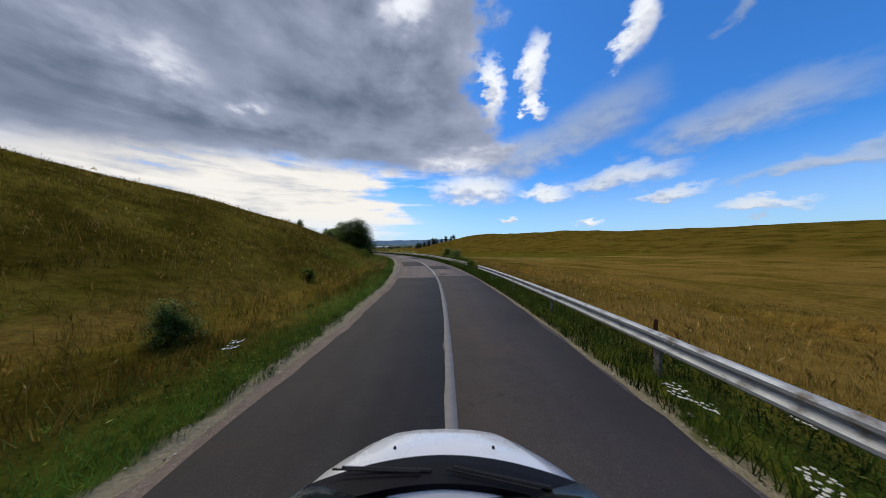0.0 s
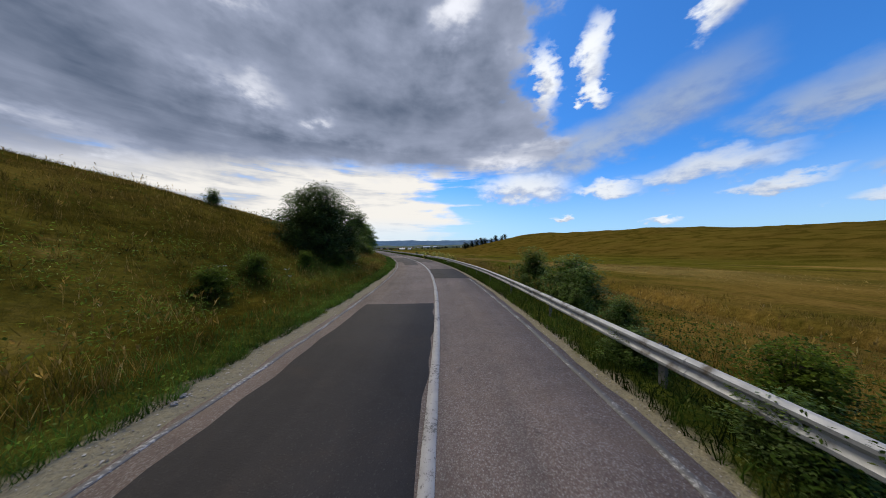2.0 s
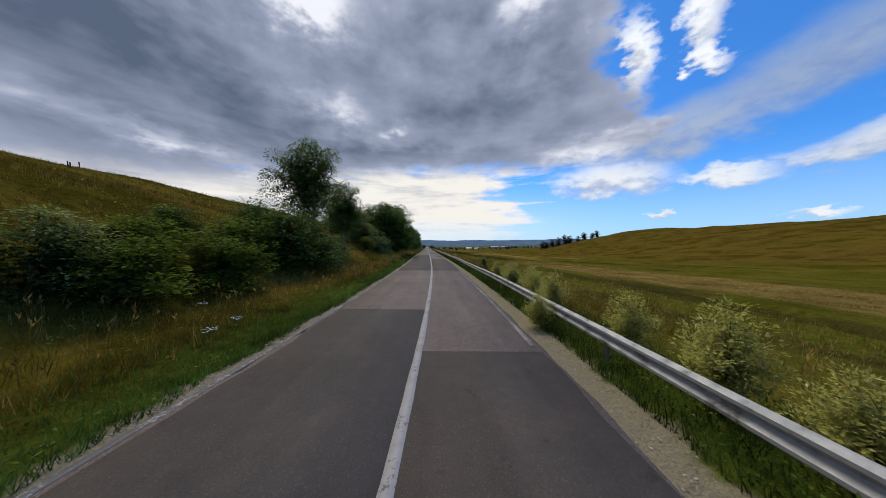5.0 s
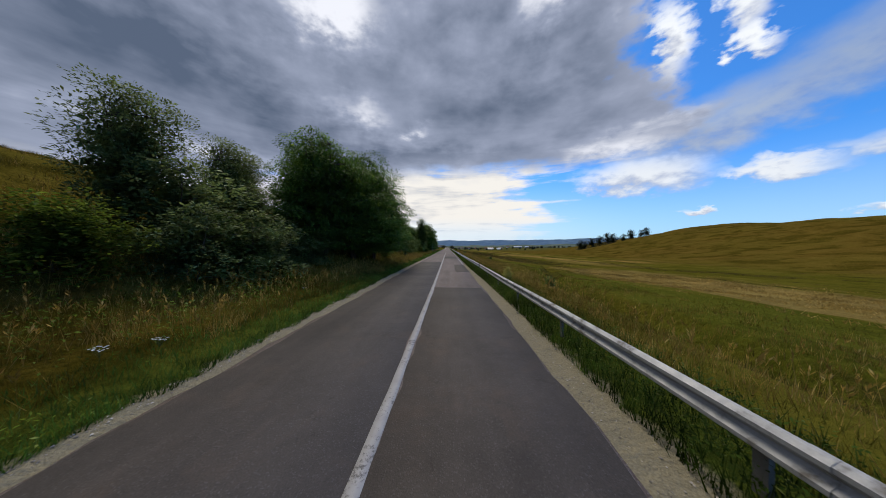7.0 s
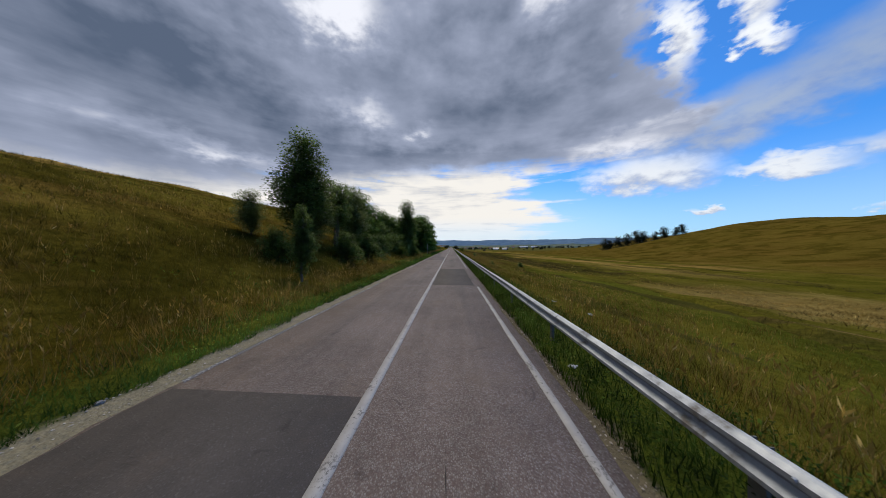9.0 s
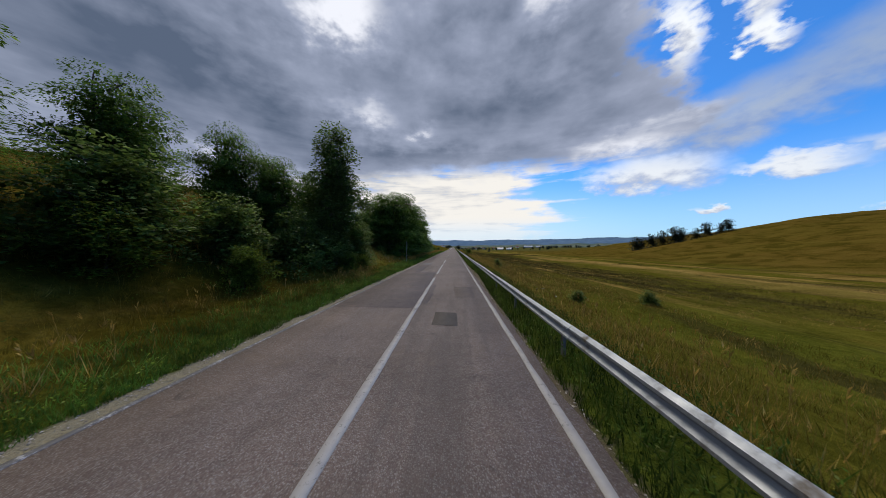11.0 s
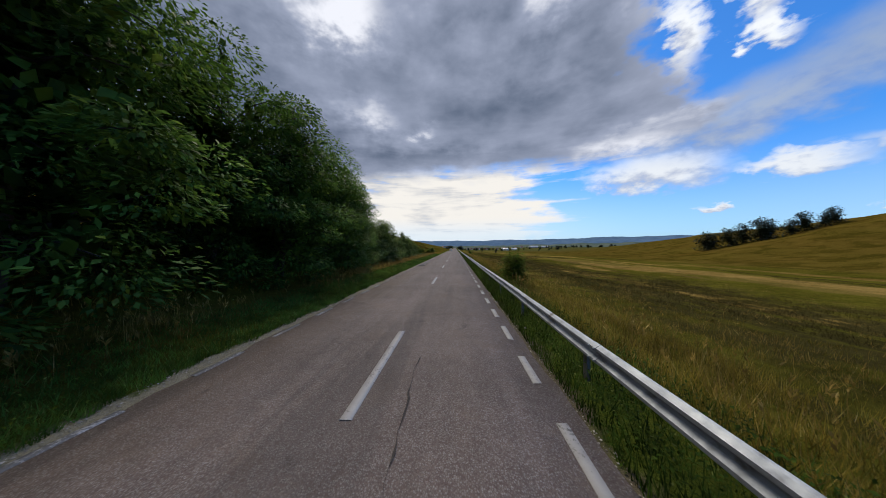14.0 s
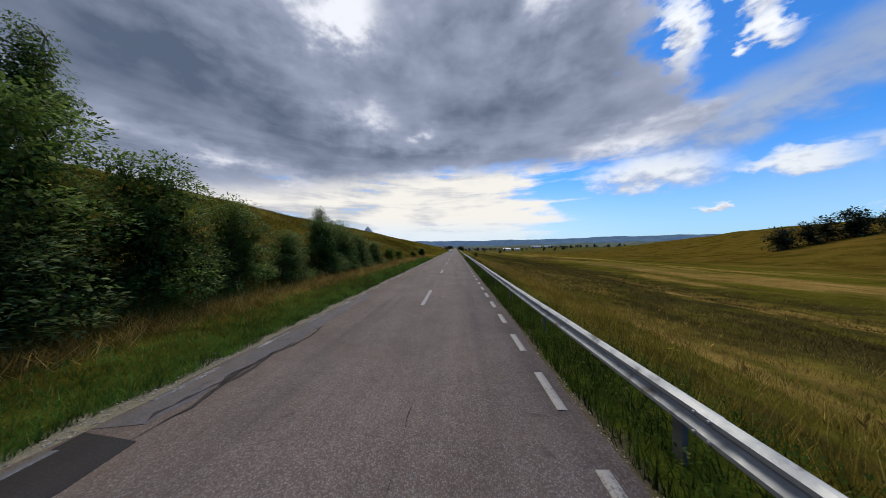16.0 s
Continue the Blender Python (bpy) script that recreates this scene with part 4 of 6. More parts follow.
LIB = {
    "locust_a": make_tree("locust_tree", 10, 3.6, -0.4, 3, 62, 520, 0.20, M_LOCUST, M_BARK, "dark green locust tree with drooping feathery foliage down to the grass", "tree", "dome", 0.30, 1.35, 0.42, 0.42),
    "locust_b": make_tree("locust_tree", 10, 3.3, -0.6, 3, 62, 520, 0.20, M_LOCUST, M_BARK, "dark green locust tree with drooping feathery foliage down to the grass", "tree", "round", 0.34, 1.35, 0.42, 0.42),
    "locust_c": make_tree("locust_tree", 10, 4.4, 1.3, 3, 78, 620, 0.20, M_LOCUST, M_BARK, "tall locust tree with bare lower trunks and layered foliage", "tree", "dome", 0.30, 1.5, 0.42, 0.40),
    "willow": make_tree("willow_tree", 7, 4.0, -0.5, 5, 220, 250, 0.17, M_DEEP, M_BARK, "broad dark green willow tree reaching down to the grass", "tree", "dome", 0.05, 0.95, 0.5),
    "goat": make_tree("willow_tree", 8, 2.9, -0.2, 4, 110, 140, 0.20, M_WILLOW, M_BARK, "grey-green willow tree with upright twigs", "tree", "round", -0.1, 0.85, 0.45),
    "birch": make_tree("birch_tree", 10, 2.8, 2.0, 3, 90, 170, 0.17, M_ASPEN, M_PALEBARK, "slender pale-stemmed birch tree with a loose hanging crown", "tree", "round", 0.5, 0.75, 0.6),
    "aspen": make_tree("aspen_tree", 11, 2.3, 0.8, 1, 115, 160, 0.17, M_ASPEN, M_PALEBARK, "tall narrow aspen tree on the grassy bank", "tree", "column", 0.1, 0.75, 0.65),
    "shrub_a": make_tree("shrub", 3, 1.7, -0.3, 5, 58, 85, 0.16, M_SHRUB, M_BARK, "dense green shrub in the roadside grass", "shrub", "dome", 0.05, 0.55, 0.55),
    "shrub_b": make_tree("shrub", 3, 1.5, -0.2, 5, 50, 80, 0.15, M_WEED, M_BARK, "bright green leafy shrub in the roadside grass", "shrub", "dome", 0.0, 0.5, 0.6),
    "bush": make_tree("bush", 5, 3.0, -0.5, 6, 60, 250, 0.155, M_SHRUB, M_BARK, "dense dark green bush reaching down to the grass", "bush", "dome", 0.0, 0.85, 0.55),
    "weeping": make_tree("birch_tree", 10, 2.3, 0.4, 1, 58, 95, 0.17, M_ASPEN, M_PALEBARK, "slender birch tree with thin hanging twigs on the hillside", "tree", "column", 0.6, 0.75, 0.4),
    "sallow": make_tree("shrub", 3, 1.7, -0.3, 5, 34, 120, 0.17, M_WILLOW, M_BARK, "grey-green sallow shrub on the bank", "shrub", "dome", 0.0, 0.6, 0.45),
    "pale": make_tree("tall_weed", 3, 1.2, -0.2, 6, 44, 60, 0.17, M_PALE, M_STEM, "pale yellowish flowering weed beside the guard rail", "weed", "round", -0.3, 0.5, 0.4),
    "far": make_tree("hill_tree", 8, 3.4, -0.6, 2, 30, 30, 0.85, M_FARTREE, M_BARK, "dark rounded tree on the far pasture crest", "tree", "dome", 0.1, 1.2, 0.6),
}
used = set()


def put(kind, s, d, tall, wide=1.0, sink=0.0):
    """Stand a tree or shrub at its place; tall is its height in metres, wide widens its crown."""
    root = LIB[kind]
    full = {"willow": 7, "goat": 8, "aspen": 11, "shrub_a": 3, "shrub_b": 3, "sallow": 3, "pale": 3, "far": 8, "bush": 5}.get(kind, 10)
    k = tall / full
    px, py = far_plan(np.array([float(s)]), np.array([float(d)]))
    m = pose(float(px[0]), float(py[0]), ground_z(s, d) - sink, 0, 0, float(rng.uniform(0, 360))) @ Matrix.Diagonal((k * wide, k * wide, k, 1))
    if kind not in used:
        used.add(kind)
        root.matrix_world = m
        return root
    ob = copy_thing(root, Matrix())
    ob.matrix_basis = m
    return ob


TREES = [
    ("willow", 52.4, -9.9, 5.9, 1.17), ("birch", 93.5, -10.4, 9.4, 1.05), ("birch", 100.0, -9.6, 8.0, 1.0), ("goat", 107.5, -13.5, 5.6, 0.95),
    ("goat", 112.6, -12.4, 6.0, 0.95), ("goat", 116.8, -12.2, 5.4, 0.9), ("goat", 119.2, -13.2, 5.2, 0.85), ("locust_c", 121.8, -8.8, 9.6, 0.95), ("locust_c", 127.0, -8.4, 10.4, 1.1),
    ("locust_c", 132.2, -8.2, 10.4, 1.05), ("locust_a", 131.6, -9.8, 9.4, 0.95), ("bush", 129.6, -9.6, 3.4, 0.9), ("locust_a", 125.0, -12.4, 8.0, 1.0), ("bush", 128.5, -11.5, 3.6, 1.0), ("bush", 132.0, -11.0, 3.2, 1.0), ("bush", 206.4, -10.8, 3.2, 1.0), ("bush", 210.0, -9.8, 3.4, 0.9), ("locust_b", 137.8, -8.1, 3.5, 0.95), ("goat", 152.6, -13.2, 3.2, 0.9), ("aspen", 154.3, -10.4, 9.3, 1.3), ("aspen", 148.6, -7.0, 4.3, 0.85), ("goat", 157.6, -11.5, 6.6, 0.9),
    ("birch", 161.0, -11.0, 7.0, 1.1), ("goat", 166.0, -11.5, 7.2, 1.0), ("locust_b", 172.0, -12.5, 7.5, 0.95), ("locust_a", 178.0, -12.8, 6.4, 1.0),
    ("locust_b", 182.6, -12.4, 6.6, 0.9), ("aspen", 187.8, -8.2, 11.4, 1.15), ("locust_a", 184.6, -10.8, 6.0, 0.9), ("locust_a", 191.2, -9.8, 7.2, 0.9), ("bush", 187.4, -8.6, 4.0, 0.9), ("bush", 191.6, -8.0, 3.6, 0.95), ("locust_a", 190.5, -12.0, 6.6, 0.9), ("locust_b", 186.5, -12.4, 6.2, 0.9),
    ("locust_b", 204.0, -12.0, 4.9, 1.25), ("locust_b", 207.0, -12.6, 5.8, 1.2), ("locust_b", 210.4, -11.2, 9.2, 1.1), ("locust_a", 208.4, -9.6, 9.4, 1.1), ("locust_a", 212.0, -8.6, 11.0, 0.95), ("locust_b", 216.5, -8.6, 11.8, 0.95),
    ("locust_a", 221.5, -8.4, 11.2, 0.9), ("locust_b", 226.0, -8.4, 9.8, 0.95),
    ("bush", 213.0, -11.2, 5.0, 0.9), ("bush", 217.5, -11.0, 5.2, 0.9), ("bush", 222.0, -10.8, 5.2, 0.9), ("bush", 226.5, -10.8, 5.2, 0.9), ("bush", 231.0, -10.6, 5.0, 0.9), ("bush", 235.0, -10.6, 4.6, 0.9), ("locust_a", 230.0, -8.2, 10.0, 1.0), ("locust_b", 234.0, -8.0, 9.2, 1.0),
    ("locust_a", 238.6, -8.4, 8.6, 0.95), ("weeping", 258.0, -20.0, 8.6, 1.15), ("locust_a", 242.4, -8.8, 7.8, 0.55), ("bush", 241.0, -8.8, 5.0, 0.9), ("bush", 245.6, -9.0, 4.3, 0.9), ("bush", 248.6, -8.7, 4.6, 0.9),
    ("bush", 251.4, -8.9, 4.6, 0.85), ("bush", 254.2, -8.7, 4.1, 0.9), ("bush", 257.0, -8.4, 3.4, 0.9), ("bush", 259.6, -8.0, 2.4, 1.0), ("aspen", 264.6, -8.8, 4.3, 0.95),
    ("bush", 264.0, -8.4, 3.4, 0.9), ("bush", 266.8, -8.4, 3.5, 0.9), ("bush", 270.0, -8.2, 2.8, 1.0), ("bush", 274.0, -8.0, 2.2, 1.1),
]
for row in TREES:
    put(*row)
SHRUBS = [
    ("shrub_a", 43.3, 5.8, 2.2, 1.0), ("shrub_a", 40.3, 6.2, 1.9, 1.5), ("shrub_a", 38.2, 5.5, 1.5, 1.3), ("shrub_a", 55.0, -20.0, 1.5, 0.9), ("shrub_a", 69.2, -8.9, 1.2, 0.7),
    ("shrub_b", 76.8, -9.4, 1.6, 1.4), ("shrub_b", 78.8, -7.9, 1.8, 1.5), ("shrub_b", 80.5, -9.4, 1.8, 1.6), ("shrub_b", 82.0, -7.9, 1.9, 1.5), ("shrub_b", 84.0, -9.0, 2.3, 1.6),
    ("shrub_a", 87.0, -8.8, 3.2, 1.4), ("shrub_a", 90.0, -8.4, 2.9, 1.3), ("shrub_a", 88.5, -11.5, 2.6, 1.4), ("shrub_a", 84.0, -12.0, 1.4, 1.6), ("shrub_a", 93.5, -8.2, 2.2, 1.2),
    ("shrub_a", 57.0, -8.0, 1.2, 1.2), ("shrub_b", 49.5, -7.4, 1.3, 1.2), ("shrub_b", 45.5, -8.2, 1.2, 1.1), ("shrub_b", 94.5, -8.6, 1.6, 1.0),
    ("sallow", 111.5, -8.6, 2.6, 1.2), ("sallow", 114.0, -8.2, 2.8, 1.2), ("sallow", 116.6, -8.4, 2.6, 1.2), ("sallow", 113.0, -10.6, 3.6, 1.3), ("sallow", 117.0, -10.8, 3.4, 1.3), ("sallow", 119.6, -8.4, 2.2, 1.1), ("sallow", 78.0, -8.6, 1.9, 1.2), ("sallow", 247.6, -7.9, 2.4, 1.1), ("sallow", 251.0, -7.6, 2.2, 1.1),
    ("shrub_b", 109.0, -9.5, 2.2, 1.3), ("shrub_a", 113.0, -9.2, 2.4, 1.2), ("shrub_a", 117.5, -9.0, 2.0, 1.2), 
    ("shrub_a", 158.0, -8.6, 2.4, 1.1), ("shrub_a", 164.0, -8.6, 2.6, 1.1), ("shrub_a", 170.0, -9.0, 2.6, 1.2), ("shrub_b", 175.0, -9.4, 2.2, 1.2),
    ("shrub_a", 179.5, -9.4, 3.0, 1.1), ("shrub_b", 178.2, -7.4, 1.9, 1.0), ("shrub_a", 183.5, -8.6, 3.4, 1.2), ("shrub_a", 176.0, -10.5, 3.6, 1.2), ("shrub_a", 187.0, -9.8, 3.2, 1.2), ("shrub_a", 190.5, -8.6, 2.2, 1.1), ("shrub_b", 186.5, -6.6, 1.6, 1.0), ("shrub_b", 189.0, -6.4, 1.4, 1.0),
    ("shrub_b", 280.0, -7.8, 1.8, 1.2), ("shrub_a", 150.2, -9.6, 1.9, 1.0),
    ("shrub_b", 284.0, -7.5, 1.6, 1.2), ("shrub_b", 296.0, -7.2, 1.5, 1.3), ("shrub_a", 310.0, -7.5, 1.8, 1.4), ("shrub_b", 233.2, 5.2, 2.1, 1.0),
    ("shrub_a", 100.5, 6.0, 1.2, 0.8), ("shrub_a", 123.5, 9.3, 1.1, 0.9), ("shrub_b", 331.0, 8.0, 1.8, 1.2), ("shrub_a", 183.7, 9.0, 0.7, 1.3), ("shrub_a", 186.0, 15.0, 1.0, 1.1),
    ("shrub_a", 203.0, 7.4, 1.3, 0.9),
    ("pale", 71.5, 4.5, 1.24, 0.80), ("pale", 75.5, 4.4, 1.46, 0.80), ("pale", 77.5, 4.6, 1.24, 0.88), ("pale", 79.0, 3.2, 1.01, 0.88), ("pale", 80.5, 4.3, 1.35, 0.80), ("pale", 65.5, 4.5, 1.12, 0.80),
    ("pale", 68.5, 4.5, 1.12, 0.72), ("pale", 83.5, 4.7, 1.35, 0.88), ("pale", 87.5, 4.7, 1.24, 0.80), ("pale", 118.5, 4.6, 1.01, 0.80), ("shrub_a", 35.0, 4.6, 1.0, 0.9), ("shrub_a", 25.6, 3.75, 0.7, 1.5), ("shrub_a", 27.6, 3.8, 0.65, 1.5), ("shrub_a", 29.4, 3.75, 0.7, 1.5), ("shrub_a", 31.4, 3.8, 0.65, 1.5), ("shrub_a", 33.6, 3.8, 0.65, 1.5), ("shrub_a", 37.0, 4.7, 0.8, 1.1), ("shrub_a", 38.6, 4.9, 0.8, 1.1), ("shrub_a", 41.8, 4.8, 0.8, 1.2), ("pale", 63.4, 4.6, 1.12, 0.88), ("pale", 67.0, 4.7, 1.35, 0.88), ("pale", 70.0, 4.6, 1.35, 0.80), ("pale", 73.3, 4.8, 1.46, 0.88), ("pale", 74.2, 4.2, 1.12, 0.80), ("pale", 82.2, 4.4, 1.24, 0.80), ("pale", 85.6, 4.5, 1.35, 0.88), ("pale", 89.5, 4.6, 1.24, 0.80), ("shrub_b", 32.0, 4.7, 1.1, 1.0),
    ("shrub_a", 29.5, 4.7, 1.0, 1.1), ("shrub_b", 27.0, 4.6, 0.9, 1.2), ("shrub_b", 14.5, -7.4, 0.7, 1.4), ("shrub_a", 5.4, -6.0, 0.9, 1.0), ("shrub_b", 37.5, -7.6, 1.1, 1.3), ("shrub_b", 40.5, -8.2, 1.2, 1.2),
]
for row in SHRUBS:
    put(*row)
for s, d, h in [(356, 134, 6.5), (358, 139, 7.5), (356, 145, 6.5), (357, 153, 7.5), (355, 160, 8.5), (358, 167, 7.0), (356, 176, 7.5), (358, 185, 8.0), (357, 194, 6.5), (359, 201, 6.5)]:
    put("far", s, d, h * (1.15 + 0.2 * math.sin(d * 1.7)), 1.05)

# ---- grasses and weeds ----
def scatter(n, s0, s1, d0, d1, keep=None, toward=None):
    """n random places in a stretch beside the road; keep thins them, toward crowds them to one side."""
    s = rng.uniform(s0, s1, n)
    w = rng.uniform(0, 1, n)
    if toward == "road":
        w = w ** 1.7
    d = d0 + (d1 - d0) * w
    if keep is not None:
        ok = rng.uniform(0, 1, n) < keep(s, d)
        s, d = s[ok], d[ok]
    return s, d


def clear_of_ditch(keep):
    return lambda s, d: keep(s, d) * (1 - step(ditch(s, d + 0.5), 0.1, 0.4))


def patchy(seed, lo=-0.2, hi=0.5, floor=0.08):
    return lambda s, d: floor + (1 - floor) * step((fbm(s * 0.22, d * 0.38, seed) - 0.5) * 4.0, lo, hi)


def tussocks(n, per, spread, *where):
    """Places crowded into tufts."""
    s, d = scatter(n, *where)
    k = len(s)
    s, d = np.repeat(s, per), np.repeat(d, per)
    return s + rng.normal(0, spread, k * per), d + rng.normal(0, spread, k * per)


def strips(seed, lo, hi):
    """Long irregular strips that follow the valley."""
    return lambda s, d: step((fbm(s * 0.022 + 0.6 * fbm(s * 0.05, d * 0.05, seed + 9), d * 0.11, seed) - 0.5) * 4.0, lo, hi)


def blades(name, s, d, tall, wide, mat, label, category, lean=0.35, lift=0.0):
    """Tapering, leaning blades of grass as one sheet of growth."""
    n = len(s)
    x, y = on_road(s, d)
    z = height(s, d) - 0.03 + lift
    a = rng.uniform(0, math.tau, n)
    h = tall * rng.uniform(0.45, 1.25, n)
    w = wide * rng.uniform(0.6, 1.3, n)
    b_ = rng.uniform(0, math.tau, n)
    l = h * lean * rng.uniform(0.2, 1.4, n)
    base = np.stack([x, y, z], 1)
    side = np.stack([np.cos(a) * w, np.sin(a) * w, 0 * w], 1) * 0.5
    tip = base + np.stack([np.cos(b_) * l, np.sin(b_) * l, h], 1)
    co = np.stack([base - side, base + side, tip], 1).reshape(-1, 3)
    me = bpy.data.meshes.new(name)
    me.vertices.add(3 * n)
    me.vertices.foreach_set("co", co.astype(np.float32).ravel())
    me.loops.add(3 * n)
    me.loops.foreach_set("vertex_index", np.arange(3 * n, dtype=np.int32))
    me.polygons.add(n)
    me.polygons.foreach_set("loop_start", np.arange(0, 3 * n, 3, dtype=np.int32))
    me.update(calc_edges=True)
    me.materials.append(mat)
    return tagged(new(name, me), label, category, kind="stuff")


def weeds(name, s, d, tall, leaf, mat, label, category, fat=0.5):
    """Low broad leaves at mixed heights."""
    n = len(s)
    x, y = on_road(s, d)
    z = height(s, d) + tall * rng.uniform(0.0, 1.0, n) ** 1.3
    me = leaves_mesh(name, np.stack([x, y, z], 1), unit(n) * np.array([1, 1, 0.6]) + np.array([0, 0, 0.25]), unit(n) * 0.6 + np.array([0, 0, 1.0]),
                     leaf * rng.uniform(0.5, 1.3, n), leaf * fat * rng.uniform(0.6, 1.2, n), mat)
    return tagged(new(name, me), label, category, kind="stuff")


def plumes(name, s, d, tall, mat, label):
    """Thin stalks with drooping seed heads."""
    n = len(s)
    x, y = on_road(s, d)
    h = tall * rng.uniform(0.6, 1.2, n)
    z = height(s, d)
    a = rng.uniform(0, math.tau, n)
    lean = h * rng.uniform(0.05, 0.3, n)
    foot = np.stack([x, y, z], 1)
    top = foot + np.stack([np.cos(a) * lean, np.sin(a) * lean, h], 1)
    k = 5
    cen = [foot]
    way = [top - foot]
    ln = [np.linalg.norm(top - foot, axis=1)]
    wd = [np.full(n, 0.007)]
    for j in range(k):
        b_ = rng.uniform(0, math.tau, n)
        cen.append(top - (top - foot) * 0.045 * j)
        way.append(np.stack([np.cos(b_) * 0.4 + np.cos(a) * 0.3, np.sin(b_) * 0.4 + np.sin(a) * 0.3, 0.8 + 0 * b_], 1))
        ln.append(0.12 * rng.uniform(0.7, 1.3, n))
        wd.append(0.026 * rng.uniform(0.7, 1.3, n))
    me = leaves_mesh(name, np.concatenate(cen), np.concatenate(way), unit(n * (k + 1)), np.concatenate(ln), np.concatenate(wd), mat)
    return tagged(new(name, me), label, "grass", kind="stuff")


VERGE_S, VERGE_E = -4, 300


def behind_green(keep):
    """Later on the road a belt of fresh grass keeps the taller growth back."""
    return lambda s, d: keep(s, d) * np.where((s > 195) & (d > -6.1), 0.06, 1.0)


def verge(n, s0, s1, wide, keep=None, toward="road"):
    """Places from the gravel's edge outward on the left."""
    s, d = scatter(n, s0, s1, 0.0, wide, keep, toward)
    return s, -left_edge(s) - 0.02 - 0.16 * uneven(s * 1.4, 2.0) - d


blades("verge_grass", *verge(220000, VERGE_S, VERGE_E, 2.0), 0.20, 0.014, M_GRASS, "short green grass along the road's gravel edge", "grass", 0.5)
blades("fresh_grass", *verge(70000, 165, VERGE_E, 2.6, None, None), 0.24, 0.015, M_GRASS, "fresh green grass belt beside the gravel", "grass", 0.9)
blades("bush_foot_straw", *tussocks(2600, 9, 0.12, 236, VERGE_E, -5.7, -7.2), 0.42, 0.020, M_STRAW, "dry straw tufts at the foot of the bushes", "grass", 0.8)
weeds("verge_weeds", *verge(110000, VERGE_S, VERGE_E, 3.6, patchy(1.0)), 0.36, 0.062, M_WEED, "broad-leaved green weeds in the roadside grass", "weeds")
blades("tall_olive_grass", *tussocks(27000, 10, 0.12, VERGE_S, VERGE_E, -4.8, -22.0, behind_green(patchy(2.0, -0.5, 0.3, 0.3)), "road"), 0.42, 0.013, M_OLIVE, "knee-high olive grass on the bank", "grass", 0.45)
blades("tall_straw_grass", *tussocks(24000, 10, 0.12, VERGE_S, VERGE_E, -4.7, -22.0, lambda s, d: np.where((s < 62) & (d < -8), 0.4, 1.0) * behind_green(patchy(3.0, -0.2, 0.7, 0.05))(s, d), "road"), 0.46, 0.013, M_STRAW, "dry straw-coloured grass on the bank", "grass", 0.45)
plumes("bank_seed_heads", *scatter(17000, VERGE_S, VERGE_E, -4.8, -22.0, patchy(3.0, -0.3, 0.5, 0.15), "road"), 0.62, M_STRAW, "dry grass seed heads on thin stalks")
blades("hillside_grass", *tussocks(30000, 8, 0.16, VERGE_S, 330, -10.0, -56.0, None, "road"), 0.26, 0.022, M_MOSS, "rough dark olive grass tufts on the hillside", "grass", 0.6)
blades("hillside_hay", *tussocks(18000, 5, 0.16, VERGE_S, 330, -16.0, -62.0, lambda s, d: (0.12 + 0.88 * step(-d, 30, 52)) * patchy(5.0, -0.3, 0.7, 0.10)(s, d)), 0.24, 0.024, M_STRAW, "dry hay-coloured tufts on the hillside", "grass", 0.6)
weeds("hillside_weeds", *tussocks(5000, 9, 0.22, VERGE_S, 330, -7.0, -34.0, patchy(8.0, 0.0, 0.8, 0.03), "road"), 0.38, 0.12, M_WEED, "green leafy weeds among the hillside grass", "weeds")

s_, d_ = scatter(100000, VERGE_S, VERGE_E, 0.0, 2.0, None, "road")
blades("rail_grass", s_, d_ + right_edge(s_), 0.34, 0.018, M_RANK, "rank green grass under the guard rail", "grass", 0.4)
s_, d_ = scatter(290000, VERGE_S, VERGE_E, 0.0, 1.5, patchy(6.0, -0.9, 0.0, 0.5))
weeds("rail_weeds", s_, d_ + right_edge(s_), 0.44, 0.058, M_RANK, "dark leafy weeds growing up to the guard rail", "weeds")
blades("field_olive_grass", *tussocks(15000, 11, 0.13, VERGE_S, VERGE_E, 4.6, 17.0, clear_of_ditch(patchy(4.0, -0.7, 0.3, 0.3)), "road"), 0.24, 0.013, M_OLIVE, "olive meadow grass beyond the guard rail", "grass", 0.45)
blades("field_green_grass", *tussocks(20000, 11, 0.13, VERGE_S, VERGE_E, 4.2, 16.0, lambda s, d: np.where(s < 48, 0.25, 1.0) * clear_of_ditch(patchy(9.0, -0.3, 0.4, 0.2))(s, d), "road"), 0.22, 0.014, M_MEADOW, "fresh green grass beyond the guard rail", "grass", 0.45)
blades("field_straw_grass", *tussocks(26000, 9, 0.13, VERGE_S, VERGE_E, 4.5, 16.0, clear_of_ditch(patchy(7.0, -0.6, 0.3, 0.12)), "road"), 0.28, 0.013, M_STRAW, "straw-coloured grass beyond the guard rail", "grass", 0.45)
plumes("field_seed_heads", *scatter(9000, VERGE_S, VERGE_E, 4.6, 12.0, patchy(7.0, -0.4, 0.4, 0.12), "road"), 0.66, M_STRAW, "pale seed heads above the meadow grass")
plumes("reed_tuft", 11.4 + rng.normal(0, 0.22, 40), 5.6 + rng.normal(0, 0.2, 40), 0.95, M_STRAW, "pale feathery reed tuft beyond the guard rail")
blades("golden_grass", *tussocks(13000, 10, 0.15, 188, VERGE_E, 4.3, 9.5, patchy(12.0, -0.3, 0.5, 0.15), "road"), 0.46, 0.013, M_GOLD, "tall golden grass beyond the guard rail", "grass", 0.4)
